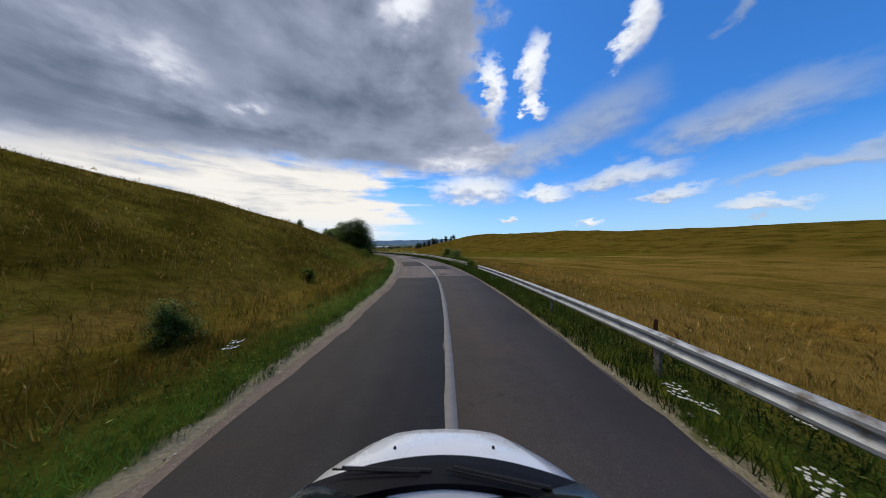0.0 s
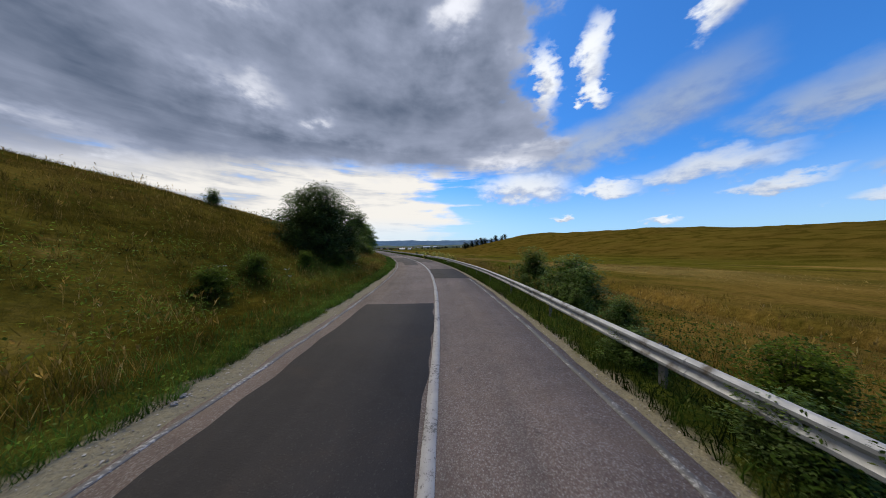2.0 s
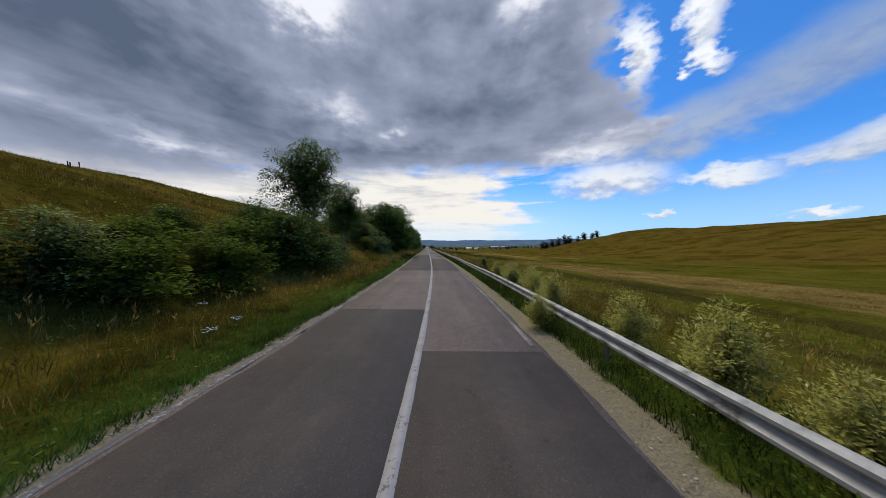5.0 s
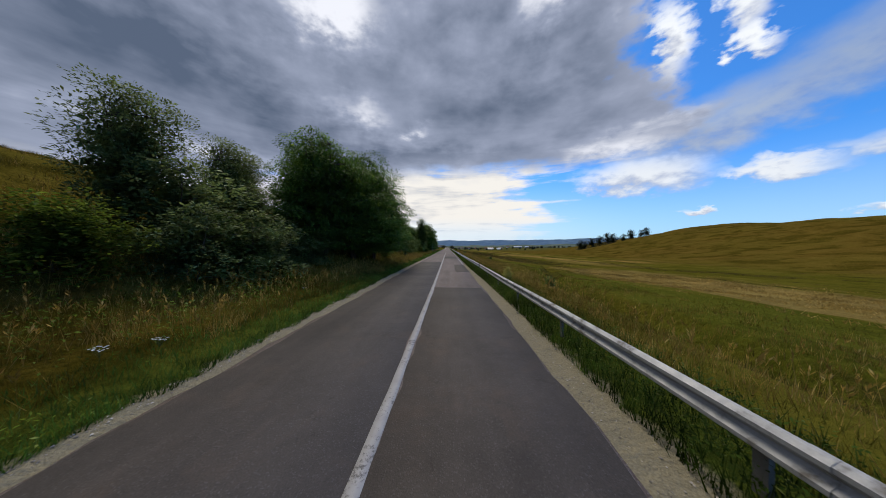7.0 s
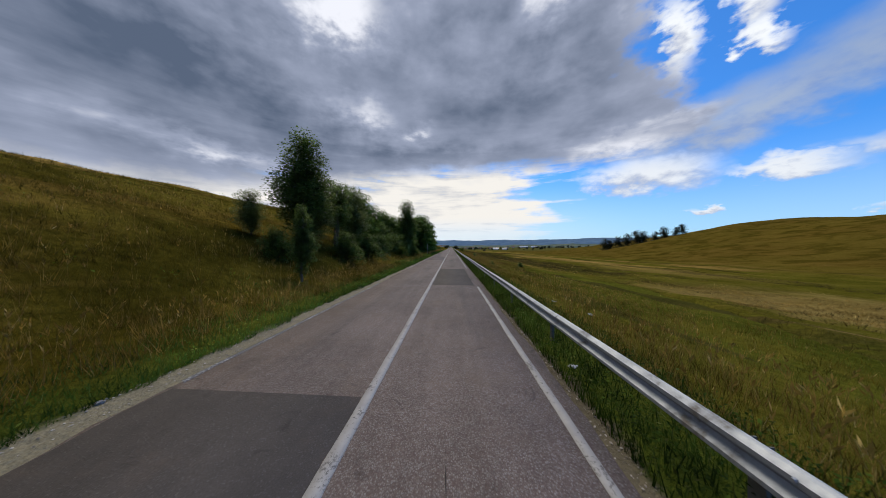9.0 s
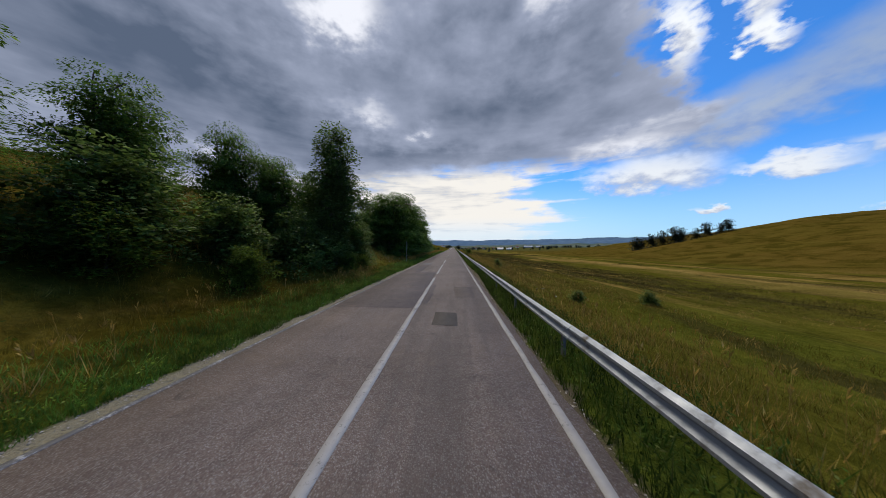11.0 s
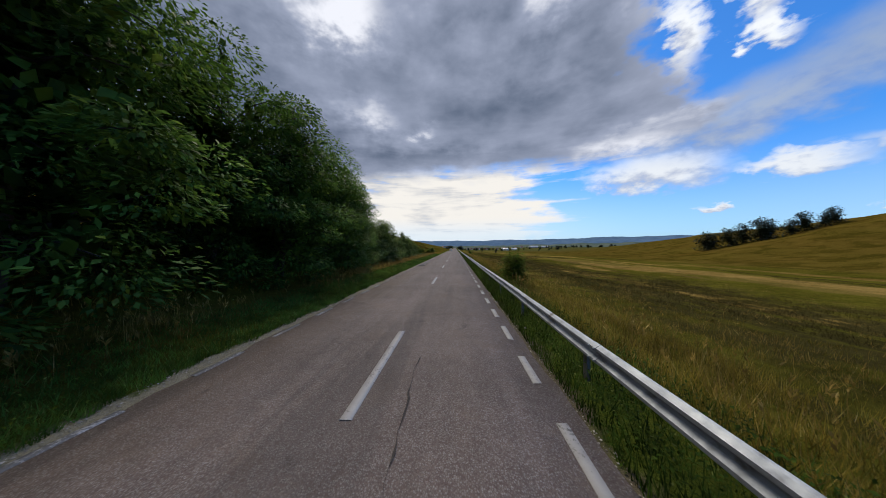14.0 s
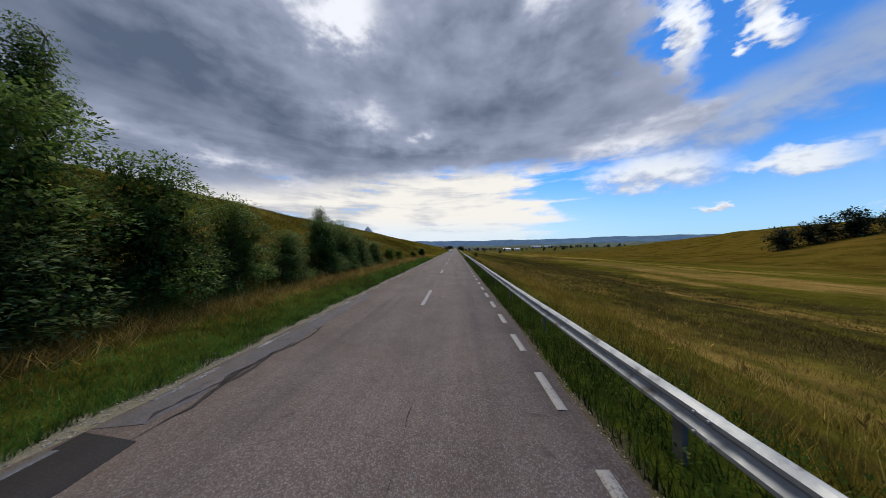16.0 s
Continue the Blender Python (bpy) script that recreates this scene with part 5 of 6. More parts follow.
blades("ditch_sedge", *tussocks(60000, 4, 0.15, -20, 195, 8.5, 34.0, lambda s, d: ditch(s, d) > 0.35), 0.36, 0.02, M_SEDGE, "dark brown sedge in the valley ditches", "sedge", 0.8)
blades("valley_sedge", *tussocks(44000, 6, 0.28, 150, 420, 12.0, 70.0, lambda s, d: np.maximum(strips(11.0, 0.1, 0.5)(s, d), 0.85 * step(fbm(s * 0.06, d * 0.16, 5.0), 0.42, 0.55) * step(s, 190, 215) * step(d, 13, 18) * (1 - step(d, 36, 46)))), 0.34, 0.030, M_SEDGE, "dark brown sedge in wet strips of the valley", "sedge", 0.9)
def hay_band(s, d):
    """An uncut strip with ragged sides that drifts along the valley."""
    w = d + 26.0 * (fbm(s * 0.035, d * 0.05, 14.0) - 0.5) + 8.0 * (fbm(s * 0.2, d * 0.2, 15.0) - 0.5)
    return step(w, 26, 31) * (1 - step(w, 43, 50)) * step(s, 42, 80) * (1 - step(s, 150, 198)) * patchy(14.0, -0.5, 0.3, 0.2)(s, d)


blades("valley_hay", *tussocks(36000, 5, 0.25, 40, 200, 20.0, 58.0, hay_band), 0.26, 0.045, M_STRAW, "pale uncut hay in long strips of the valley", "grass", 1.1)
blades("marsh_straw", *tussocks(2600, 14, 0.22, 185, 330, 11.0, 46.0, patchy(21.0, -0.3, 0.5, 0.15)), 0.36, 0.016, M_STRAW, "pale tufts standing in the dark sedge", "grass", 0.9)
blades("valley_grass", *tussocks(30000, 5, 0.25, 50, 420, 10.0, 52.0, lambda s, d: np.where((d > 25) & (s < 190), 0.1, 1.0) * strips(19.0, -0.3, 0.15)(s, d)), 0.20, 0.03, M_MEADOW, "green grass strips on the valley floor", "grass", 0.7)

weeds("bank_weeds", *tussocks(700, 22, 0.22, 103, 124, -5.0, -9.0, patchy(41.0, -0.4, 0.3, 0.3)), 0.85, 0.075, M_WEED, "tall green and flowering weeds under the trees", "weeds")
plumes("bank_plumes", *scatter(1400, 103, 124, -4.8, -8.5, patchy(43.0, -0.4, 0.3, 0.2)), 0.8, M_STRAW, "dry flower stalks under the trees")
weeds("lush_weeds", *tussocks(1500, 24, 0.20, 22, 66, -5.2, -11.0, patchy(31.0, -0.3, 0.4, 0.08)), 0.75, 0.085, M_WEED, "tall lush green weeds on the bank", "weeds")
weeds("rail_cover", *tussocks(190, 26, 0.17, 22.3, 31, 3.1, 3.85), 0.85, 0.06, M_RANK, "leafy weeds hiding the end of the old rail", "weeds")
weeds("rail_thicket", *tussocks(600, 26, 0.20, 24, 47, 3.95, 6.6, patchy(33.0, -0.8, 0.1, 0.3)), 0.80, 0.07, M_RANK, "dark weed thicket beyond the old rail", "weeds")


# ---- flowers ----
def umbel_plant(name, heads, tall, bloom, label):
    """A branching stalk with flat heads of small blossoms."""
    root = tagged(new(name), label, "flower")
    st = bmesh.new()
    tube(st, (0, 0, -0.05), (0.01, 0.0, tall * 0.55), 0.007, 0.005, 5)
    tops = []
    for k in range(heads):
        a = k * 2.4
        r = 0.05 + 0.22 * math.sqrt(k / heads)
        p = Vector((r * math.cos(a), r * math.sin(a), tall * (1.0 - 0.25 * rng.uniform(0, 1))))
        tube(st, (0.01, 0, tall * (0.25 + 0.03 * (k % 9))), p, 0.004, 0.003, 4)
        tops.append(p)
    part("stalk", st, M_STEM, root)
    for p in tops:
        bm = bmesh.new()
        for j in range(10):
            a, r = j * 2.4, 0.042 * math.sqrt((j + 0.5) / 10)
            bmesh.ops.create_icosphere(bm, subdivisions=1, radius=0.014, matrix=Matrix.Translation(p + Vector((r * math.cos(a), r * math.sin(a), 0.012 - r * 0.25))) @ Matrix.Diagonal((1, 1, 0.5, 1)))
        part("flower_head", bm, bloom, root)
    return root


CARROT = umbel_plant("wild_carrot", 14, 0.62, M_BLOOM, "white wild carrot flowers in the verge")
TANSY = umbel_plant("yellow_flower", 12, 0.5, M_YELLOW, "yellow flower heads in the verge grass")


def plant_out(proto, spots, group):
    first = True
    for s, d, k in spots:
        px, py = on_road(s, d)
        m = pose(float(px), float(py), ground_z(s, d), 0, 0, (s * 77) % 360) @ Matrix.Scale(k * 0.52, 4)
        if first:
            proto.matrix_world = m
            first = False
        else:
            copy_thing(proto, Matrix()).matrix_basis = m
    tagged(proto, group=group)


plant_out(CARROT, [(4.9, -4.3, 0.9), (5.2, -4.4, 0.9), (3.4, 3.1, 0.9), (3.6, 3.2, 0.9), (3.2, 3.25, 0.8), (2.0, 3.0, 0.9), (2.2, 3.15, 0.9), (1.8, 3.1, 0.8), (60.6, 3.35, 1.2), (61.0, 3.45, 1.2), (61.4, 3.4, 1.1), (61.8, 3.5, 1.2), (62.2, 3.45, 1.2), (62.6, 3.5, 1.1), (61.2, 3.6, 1.2), (63.1, 3.45, 1.0), (4.9, 4.1, 0.9), (5.4, 4.3, 0.8), (2.9, 4.0, 0.8), (2.4, 4.2, 0.8), (3.2, 4.5, 0.8), (24.5, 4.3, 0.8), (16.2, 3.8, 0.8), (16.7, 4.1, 0.9), (17.1, 3.8, 0.8), (17.6, 4.0, 0.8), (16.5, 4.4, 0.9), (61.6, 4.0, 0.9), (62.1, 4.2, 1.0), (62.6, 4.0, 0.9), (62.9, 4.3, 1.0), (38.5, -8.0, 1.0), (39.4, -8.8, 1.0), (47.5, -9.0, 1.0), (49.5, -10.5, 1.0), (55.5, -7.2, 0.9), (57.2, -8.0, 1.0), (26.0, -4.9, 0.8), (41.5, -8.4, 1.0), (42.8, -8.0, 1.1), (42.0, -7.5, 1.0),
                   (63.6, 4.0, 1.1), (64.3, 4.1, 1.1), (64.9, 4.2, 1.0), (58.0, -5.2, 0.9), (59.5, -9.0, 1.0), (62.5, -12.0, 1.1), (64.0, -15.0, 1.1), (77.6, -4.7, 1.0), (79.5, -6.6, 0.9), (78.6, -4.9, 0.9),
                   (52.5, -6.4, 0.9), (53.0, -7.0, 0.9), (107.4, -5.0, 0.9), (106.8, -5.4, 0.9), (113.5, -5.6, 0.8), (122.8, 4.1, 0.9), (120.5, 4.2, 0.9), 
                   (197.5, -6.2, 0.8), (198.0, -5.4, 0.8), (201.5, -7.5, 0.9), (203.0, -8.2, 0.9), (204.0, -6.6, 0.9), (181.0, 6.6, 0.6), (182.2, 6.0, 0.6), (184.5, 7.2, 0.6), (190.0, -9.0, 0.9), (145.0, 5.2, 0.8), (143.5, 5.8, 0.8)],
          "white umbel flowers along the road")
plant_out(TANSY, [(106.0, -7.0, 1.0), (106.6, -7.6, 1.0), (176.4, 3.8, 0.6), (176.9, 3.9, 0.6), (199.5, -4.6, 0.6), (200.5, -4.8, 0.6), (186.0, 5.6, 0.8), (252.8, 6.6, 0.8), (128.5, 4.4, 0.6)], "yellow flowers along the road")

# ---- poles, posts and litter ----
def thin_pole():
    """A grey steel pole with a cap, from which a sign has gone."""
    p = tagged(new("steel_pole"), "thin grey steel pole without a sign in the verge grass", "pole")
    bm = bmesh.new()
    tube(bm, (0, 0, -0.3), (0, 0, 2.95), 0.024, 0.024, 12)
    part("shaft", bm, plain("pale_grey_paint", (0.50, 0.49, 0.46), 0.6, 0.0, 0.3, 0.15, 8.0), p)
    bm = bmesh.new()
    tube(bm, (0, 0, 2.95), (0, 0, 2.985), 0.034, 0.028, 12)
    part("cap", bm, M_OLDSTEEL, p)
    bm = box_bm(-0.012, 0.012, -0.045, -0.025, 2.3, 2.86, 0.004)
    part("bracket", bm, M_OLDSTEEL, p)
    px, py = on_road(203.2, -5.3)
    p.matrix_world = pose(float(px), float(py), ground_z(203.2, -5.3))
    return p


thin_pole()


def stake(s, d, tall, mat, label):
    bm = box_bm(-0.035, 0.035, -0.035, 0.035, -0.3, tall, 0.01)
    st = part("post", bm, mat)
    px, py = far_plan(np.array([float(s)]), np.array([float(d)]))
    st.matrix_world = pose(float(px[0]), float(py[0]), ground_z(s, d), 2, -3, 20)
    return tagged(st, label, "post")


stake(45.5, 5.2, 1.05, M_RUST, "rusty steel post beyond the guard rail")
stake(5.0, 4.1, 0.78, M_RUST, "rusty steel post beyond the guard rail")
for s, d in [(96.5, -33), (97.5, -34.5), (99.5, -36)]:
    stake(s, d, 0.55, M_BARK, "dark wooden fence post on the hillside")
stake(268.0, -22.0, 1.5, M_BARK, "dark wooden fence post on the hillside")

M_PLASTIC = plain("crumpled_plastic", (0.70, 0.70, 0.68), 0.5, 0.0, 0.4, 0.2, 9.0)
M_ORANGE = plain("orange_wrapper", (0.62, 0.15, 0.04), 0.5, 0.0, 0.4, 0.2, 9.0)
M_STONE = plain("pale_stone", (0.34, 0.31, 0.27), 0.9, 0.0, 0.2, 0.3, 14.0)


def crumpled(name, s, d, size, mat, label, category, seed):
    """A small irregular lump with folds."""
    bm = bmesh.new()
    bmesh.ops.create_icosphere(bm, subdivisions=3, radius=1.0)
    for v in bm.verts:
        k = 0.72 + 0.45 * noise.noise(v.co * 2.1 + Vector((seed, 0, 0))) + 0.22 * noise.noise(v.co * 5.3 + Vector((0, seed, 0)))
        v.co = Vector((v.co.x * size[0], v.co.y * size[1], v.co.z * size[2])) * k
    ob = part(name, bm, mat)
    px, py = on_road(s, d)
    ob.matrix_world = pose(float(px), float(py), max(ground_z(s, d), -0.05) + size[2] * 0.6, 0, 0, seed * 50)
    return tagged(ob, label, category)


crumpled("plastic_bag", 186.9, 3.55, (0.09, 0.07, 0.045), M_PLASTIC, "crumpled white plastic bag by the rail post", "litter", 1.0)
crumpled("food_wrapper", 186.8, 3.72, (0.06, 0.05, 0.035), M_ORANGE, "crumpled orange wrapper by the rail post", "litter", 2.0)
crumpled("stone", 24.2, 4.6, (0.18, 0.14, 0.09), M_STONE, "pale flat stone in the verge", "stone", 3.0)
crumpled("paper", 139.8, 3.45, (0.10, 0.08, 0.03), M_PLASTIC, "scrap of white paper on the verge", "litter", 4.0)
crumpled("paper", 191.6, -4.4, (0.05, 0.05, 0.03), M_PLASTIC, "scrap of white paper on the verge", "litter", 5.0)
rs_ = np.random.default_rng(3)
for k in range(60):
    s = float(rs_.uniform(-2, 270))
    left_side = rs_.uniform() < 0.5
    d = float(rs_.uniform(-3.9, -3.5)) if left_side else float(rs_.uniform(3.1, 3.4))
    r = float(rs_.uniform(0.02, 0.05))
    tagged(crumpled("stone", s, d, (r * 1.3, r, r * 0.7), M_STONE, "small pale stone on the gravel edge", "stone", float(k) * 1.7), group="stones along the road edge")

def pebbles(name, n, side):
    """Loose stones and grit lying on the gravel beside the asphalt."""
    s = rng.uniform(-3, 285, n)
    if side < 0:
        lo, hi = asphalt_left(s) - 0.03, left_edge(s) + 0.12
    else:
        lo, hi = asphalt_right(s) - 0.02, right_edge(s) + 0.05
    d = side * (lo + (hi - lo) * rng.uniform(0, 1, n))
    x, y = on_road(s, d)
    r = 0.007 + 0.017 * rng.uniform(0, 1, n) ** 3
    z = height(s, d) + r * 0.4
    a = rng.uniform(0, math.tau, n)
    corner = np.array([(1, 0, 0), (0, 1, 0), (-1, 0, 0), (0, -1, 0), (0, 0, 0.7), (0, 0, -0.7)])
    c, w = np.cos(a), np.sin(a)
    px = corner[:, 0][None] * c[:, None] - corner[:, 1][None] * w[:, None] * 0.75
    py = corner[:, 0][None] * w[:, None] + corner[:, 1][None] * c[:, None] * 0.75
    co = np.stack([x[:, None] + px * r[:, None], y[:, None] + py * r[:, None], z[:, None] + corner[:, 2][None] * r[:, None]], 2).reshape(-1, 3)
    tri = np.array([(0, 1, 4), (1, 2, 4), (2, 3, 4), (3, 0, 4)])
    f = (tri[None] + 6 * np.arange(n)[:, None, None]).reshape(-1, 3)
    me = bpy.data.meshes.new(name)
    me.vertices.add(len(co))
    me.vertices.foreach_set("co", co.astype(np.float32).ravel())
    me.loops.add(f.size)
    me.loops.foreach_set("vertex_index", f.ravel().astype(np.int32))
    me.polygons.add(len(f))
    me.polygons.foreach_set("loop_start", np.arange(0, f.size, 3, dtype=np.int32))
    me.update(calc_edges=True)
    me.materials.append(M_GRIT)
    return tagged(new(name, me), "pale crushed stone lying loose on the road's shoulder", "gravel", kind="stuff")


M_GRIT, _t, _b = material("crushed_stone", 0.9, 0.0, 0.2)
_r = _t.nodes.new("ShaderNodeNewGeometry").outputs["Random Per Island"]
_t.links.new(mix_node(_t, _r, (0.14, 0.12, 0.10), (0.52, 0.48, 0.42)), _b.inputs["Base Color"])
pebbles("gravel", 30000, -1)
pebbles("gravel", 18000, 1)

# ---- cars ----
M_CARWHITE, _t, _b = material("white_car_paint", 0.28, 0.0, 0.5)
_b.inputs["Base Color"].default_value = (0.72, 0.74, 0.77, 1)
_b.inputs["Coat Weight"].default_value = 0.6
_b.inputs["Coat Roughness"].default_value = 0.08
_t.links.new(ramp_node(_t, noise_node(_t, place(_t), 3.0, 6.0, 0.7), 0.35, 0.75, 0.22, 0.42), _b.inputs["Roughness"])
M_RUBBER = plain("black_rubber", (0.018, 0.018, 0.020), 0.75, 0.0, 0.3, 0.2, 20.0)
M_TRIM = plain("black_plastic_trim", (0.007, 0.007, 0.010), 0.5, 0.0, 0.1, 0.2, 14.0)
M_RIM = plain("wheel_silver", (0.5, 0.51, 0.53), 0.35, 0.8, 0.5, 0.1, 20.0)
M_GLASS, _t, _b = material("tinted_glass", 0.04, 0.0, 0.5)
_b.inputs["Base Color"].default_value = (0.06, 0.08, 0.085, 1)
_b.inputs["Specular IOR Level"].default_value = 0.12
_b.inputs["Transmission Weight"].default_value = 0.9
_b.inputs["IOR"].default_value = 1.45
M_LAMP, _t, _b = material("headlight_glass", 0.08, 0.0, 0.6)
_b.inputs["Base Color"].default_value = (0.75, 0.78, 0.80, 1)
_b.inputs["Transmission Weight"].default_value = 0.5
M_RED = plain("red_lamp", (0.35, 0.015, 0.012), 0.2, 0.0, 0.5, 0.1, 20.0)
M_DASH = plain("dark_interior", (0.018, 0.019, 0.021), 0.85, 0.0, 0.3, 0.2, 10.0)


def loft(stations, mat, name, parent, label=""):
    """A shell through cross sections; each is y and half-outlines (x, z), mirrored."""
    bm = bmesh.new()
    rings = []
    for y, pts in stations:
        ring = [bm.verts.new((x, y, z)) for x, z in pts] + [bm.verts.new((-x, y, z)) for x, z in reversed(pts) if x > 1e-4]
        rings.append(ring)
    n = len(rings[0])
    for a, b_ in zip(rings, rings[1:]):
        for k in range(n):
            bm.faces.new((a[k], a[(k + 1) % n], b_[(k + 1) % n], b_[k]))
    bm.faces.new(rings[0])
    bm.faces.new(rings[-1][::-1])
    bmesh.ops.recalc_face_normals(bm, faces=bm.faces)
    ob = part(name, bm, mat, parent, label)
    return smooth(ob)


def panel(name, corners, thick, mat, parent, label="", bend=0.0):
    """A thin bent sheet over four corners: left bottom, right bottom, right top, left top."""
    bm = bmesh.new()
    p = [Vector(c) for c in corners]
    out = (p[1] - p[0]).cross(p[3] - p[0]).normalized()
    n, m = 9, 5
    g = [[bm.verts.new(p[0].lerp(p[1], i / (n - 1)).lerp(p[3].lerp(p[2], i / (n - 1)), j / (m - 1)) + out * bend * (1 - (2 * i / (n - 1) - 1) ** 2)) for i in range(n)] for j in range(m)]
    for j in range(m - 1):
        for i in range(n - 1):
            bm.faces.new((g[j][i], g[j][i + 1], g[j + 1][i + 1], g[j + 1][i]))
    bmesh.ops.solidify(bm, geom=bm.faces[:], thickness=thick)
    return smooth(part(name, bm, mat, parent, label))


def make_car(label):
    """A small white hatchback; its origin is on the road below the middle, +Y forward."""
    car = tagged(new("car"), label, "car")

    def lower(y, w, zt, zb=0.26):
        return y, [(0, zb), (w * 0.86, zb), (w * 0.97, zb + 0.14), (w, zb + 0.32), (w * 0.97, min(zt, 0.88) - 0.02), (w * 0.88, zt - 0.03), (w * 0.5, zt), (0, zt + 0.012)]
    loft([lower(2.02, 0.30, 0.52, 0.34), lower(1.98, 0.38, 0.60, 0.30), lower(1.90, 0.44, 0.70), lower(1.80, 0.48, 0.78), lower(1.70, 0.53, 0.83), lower(1.56, 0.60, 0.87),
          lower(1.42, 0.67, 0.90), lower(1.25, 0.755, 0.93), lower(0.9, 0.81, 0.95), lower(0.0, 0.82, 0.95), lower(-1.2, 0.82, 0.95), lower(-1.75, 0.80, 0.94), lower(-1.98, 0.74, 0.86), lower(-2.04, 0.66, 0.70, 0.34)], M_CARWHITE, "body", car)

    def hood(y, w, zt):
        return y, [(0, zt - 0.03), (w * 0.96, zt - 0.09), (w, zt - 0.055), (w * 0.8, zt - 0.01), (w * 0.45, zt + 0.012), (0, zt + 0.02)]
    loft([hood(1.81, 0.39, 0.80), hood(1.785, 0.425, 0.868), hood(1.70, 0.50, 0.90), hood(1.56, 0.605, 0.928), hood(1.45, 0.68, 0.945), hood(1.33, 0.75, 0.95), hood(1.20, 0.80, 0.945)], M_CARWHITE, "hood", car)
    cowl = bmesh.new()
    rows = []
    for i in range(25):
        cx_ = -0.69 + 1.38 * i / 24
        y0 = 1.452 - 0.33 * cx_ * cx_
        z0 = 0.978 - 0.03 * cx_ * cx_
        rows.append([cowl.verts.new((cx_, y0, z0 - 0.03)), cowl.verts.new((cx_, y0, z0)), cowl.verts.new((cx_, y0 - 0.07, z0 + 0.012)), cowl.verts.new((cx_, y0 - 0.20, z0 + 0.022)), cowl.verts.new((cx_, y0 - 0.20, z0 - 0.03))])
    for a, b_ in zip(rows, rows[1:]):
        for k in range(5):
            cowl.faces.new((a[k], a[(k + 1) % 5], b_[(k + 1) % 5], b_[k]))
    cowl.faces.new(rows[0])
    cowl.faces.new(rows[-1][::-1])
    bmesh.ops.recalc_face_normals(cowl, faces=cowl.faces)
    part("cowl", cowl, M_TRIM, car, "black plastic cowl below the windscreen")

    def cabin(y, w, zt):
        return y, [(0, 0.90), (w * 1.0, 0.90), (w * 0.985, 1.0), (w * 0.82, zt - 0.10), (w * 0.74, zt - 0.03), (w * 0.4, zt), (0, zt + 0.01)]
    loft([cabin(0.62, 0.76, 1.40), cabin(0.45, 0.76, 1.45), cabin(0.0, 0.77, 1.50), cabin(-0.8, 0.77, 1.50), cabin(-1.5, 0.75, 1.44), cabin(-1.72, 0.72, 1.30)], M_CARWHITE, "cabin", car)
    panel("windscreen", [(-0.69, 1.26, 0.995), (0.69, 1.26, 0.995), (0.58, 0.60, 1.42), (-0.58, 0.60, 1.42)], 0.006, M_GLASS, car, "tinted windscreen", 0.06)
    panel("dashboard", [(-0.66, 1.28, 0.955), (0.66, 1.28, 0.955), (0.66, 0.66, 0.985), (-0.66, 0.66, 0.985)], 0.05, M_DASH, car, "dark dashboard behind the windscreen", 0.02)
    for sx in (-1, 1):
        panel("pillar", [(sx * 0.765, 1.20, 0.955), (sx * 0.70, 1.26, 0.985), (sx * 0.565, 0.60, 1.43), (sx * 0.62, 0.58, 1.41)], 0.03, M_CARWHITE, car)
        panel("side_window", [(sx * 0.765, 0.85, 0.98), (sx * 0.765, -0.15, 0.98), (sx * 0.65, -0.12, 1.38), (sx * 0.65, 0.50, 1.36)], 0.008, M_GLASS, car, "tinted side window")
        panel("side_window", [(sx * 0.77, -0.25, 0.98), (sx * 0.765, -1.2, 0.99), (sx * 0.65, -1.1, 1.36), (sx * 0.655, -0.24, 1.38)], 0.008, M_GLASS, car, "tinted side window")
        lamp = bmesh.new()
        bmesh.ops.create_uvsphere(lamp, u_segments=20, v_segments=12, radius=1.0, matrix=Matrix.Translation((sx * 0.37, 1.86, 0.64)) @ Matrix.Diagonal((0.11, 0.11, 0.075, 1)))
        smooth(part("headlight", lamp, M_LAMP, car, "clear headlight"))
        tail = box_bm(sx * 0.62 - 0.09, sx * 0.62 + 0.09, -2.03, -1.90, 0.66, 0.92, 0.03)
        part("tail_light", tail, M_RED, car, "red tail light")
        mir = bmesh.new()
        bmesh.ops.create_uvsphere(mir, u_segments=16, v_segments=10, radius=1.0, matrix=Matrix.Translation((sx * 0.89, 0.72, 0.98)) @ Matrix.Diagonal((0.10, 0.06, 0.075, 1)))
        smooth(part("wing_mirror", mir, M_CARWHITE, car))
        nz = bmesh.new()
        bmesh.ops.create_uvsphere(nz, u_segments=8, v_segments=6, radius=0.010, matrix=Matrix.Translation((sx * 0.305, 1.545, 0.945)))
        part("washer_nozzle", nz, M_RUBBER, car, "small black washer nozzle")
        wip = bmesh.new()
        x0 = 0.13 if sx > 0 else -0.47
        tube(wip, (x0 + 0.40, 1.325 - 0.10 * (sx > 0), 0.998), (x0 - 0.08, 1.34, 1.004), 0.010, 0.008, 6)
        tube(wip, (x0 + 0.34, 1.305 - 0.10 * (sx > 0), 1.010), (x0 - 0.12, 1.315, 1.018), 0.006, 0.005, 6)
        part("wiper", wip, M_RUBBER, car, "black windscreen wiper")
        for wy in (1.28, -1.22):
            ty = bmesh.new()
            bmesh.ops.create_cone(ty, cap_ends=True, segments=32, radius1=0.30, radius2=0.30, depth=0.19, matrix=Matrix.Translation((sx * 0.74, wy, 0.30)) @ Matrix.Rotation(math.pi / 2, 4, "Y"))
            bmesh.ops.bevel(ty, geom=[e for e in ty.edges if len(e.link_faces) == 2 and e.calc_face_angle(0) > 1], offset=0.03, segments=2, affect="EDGES")
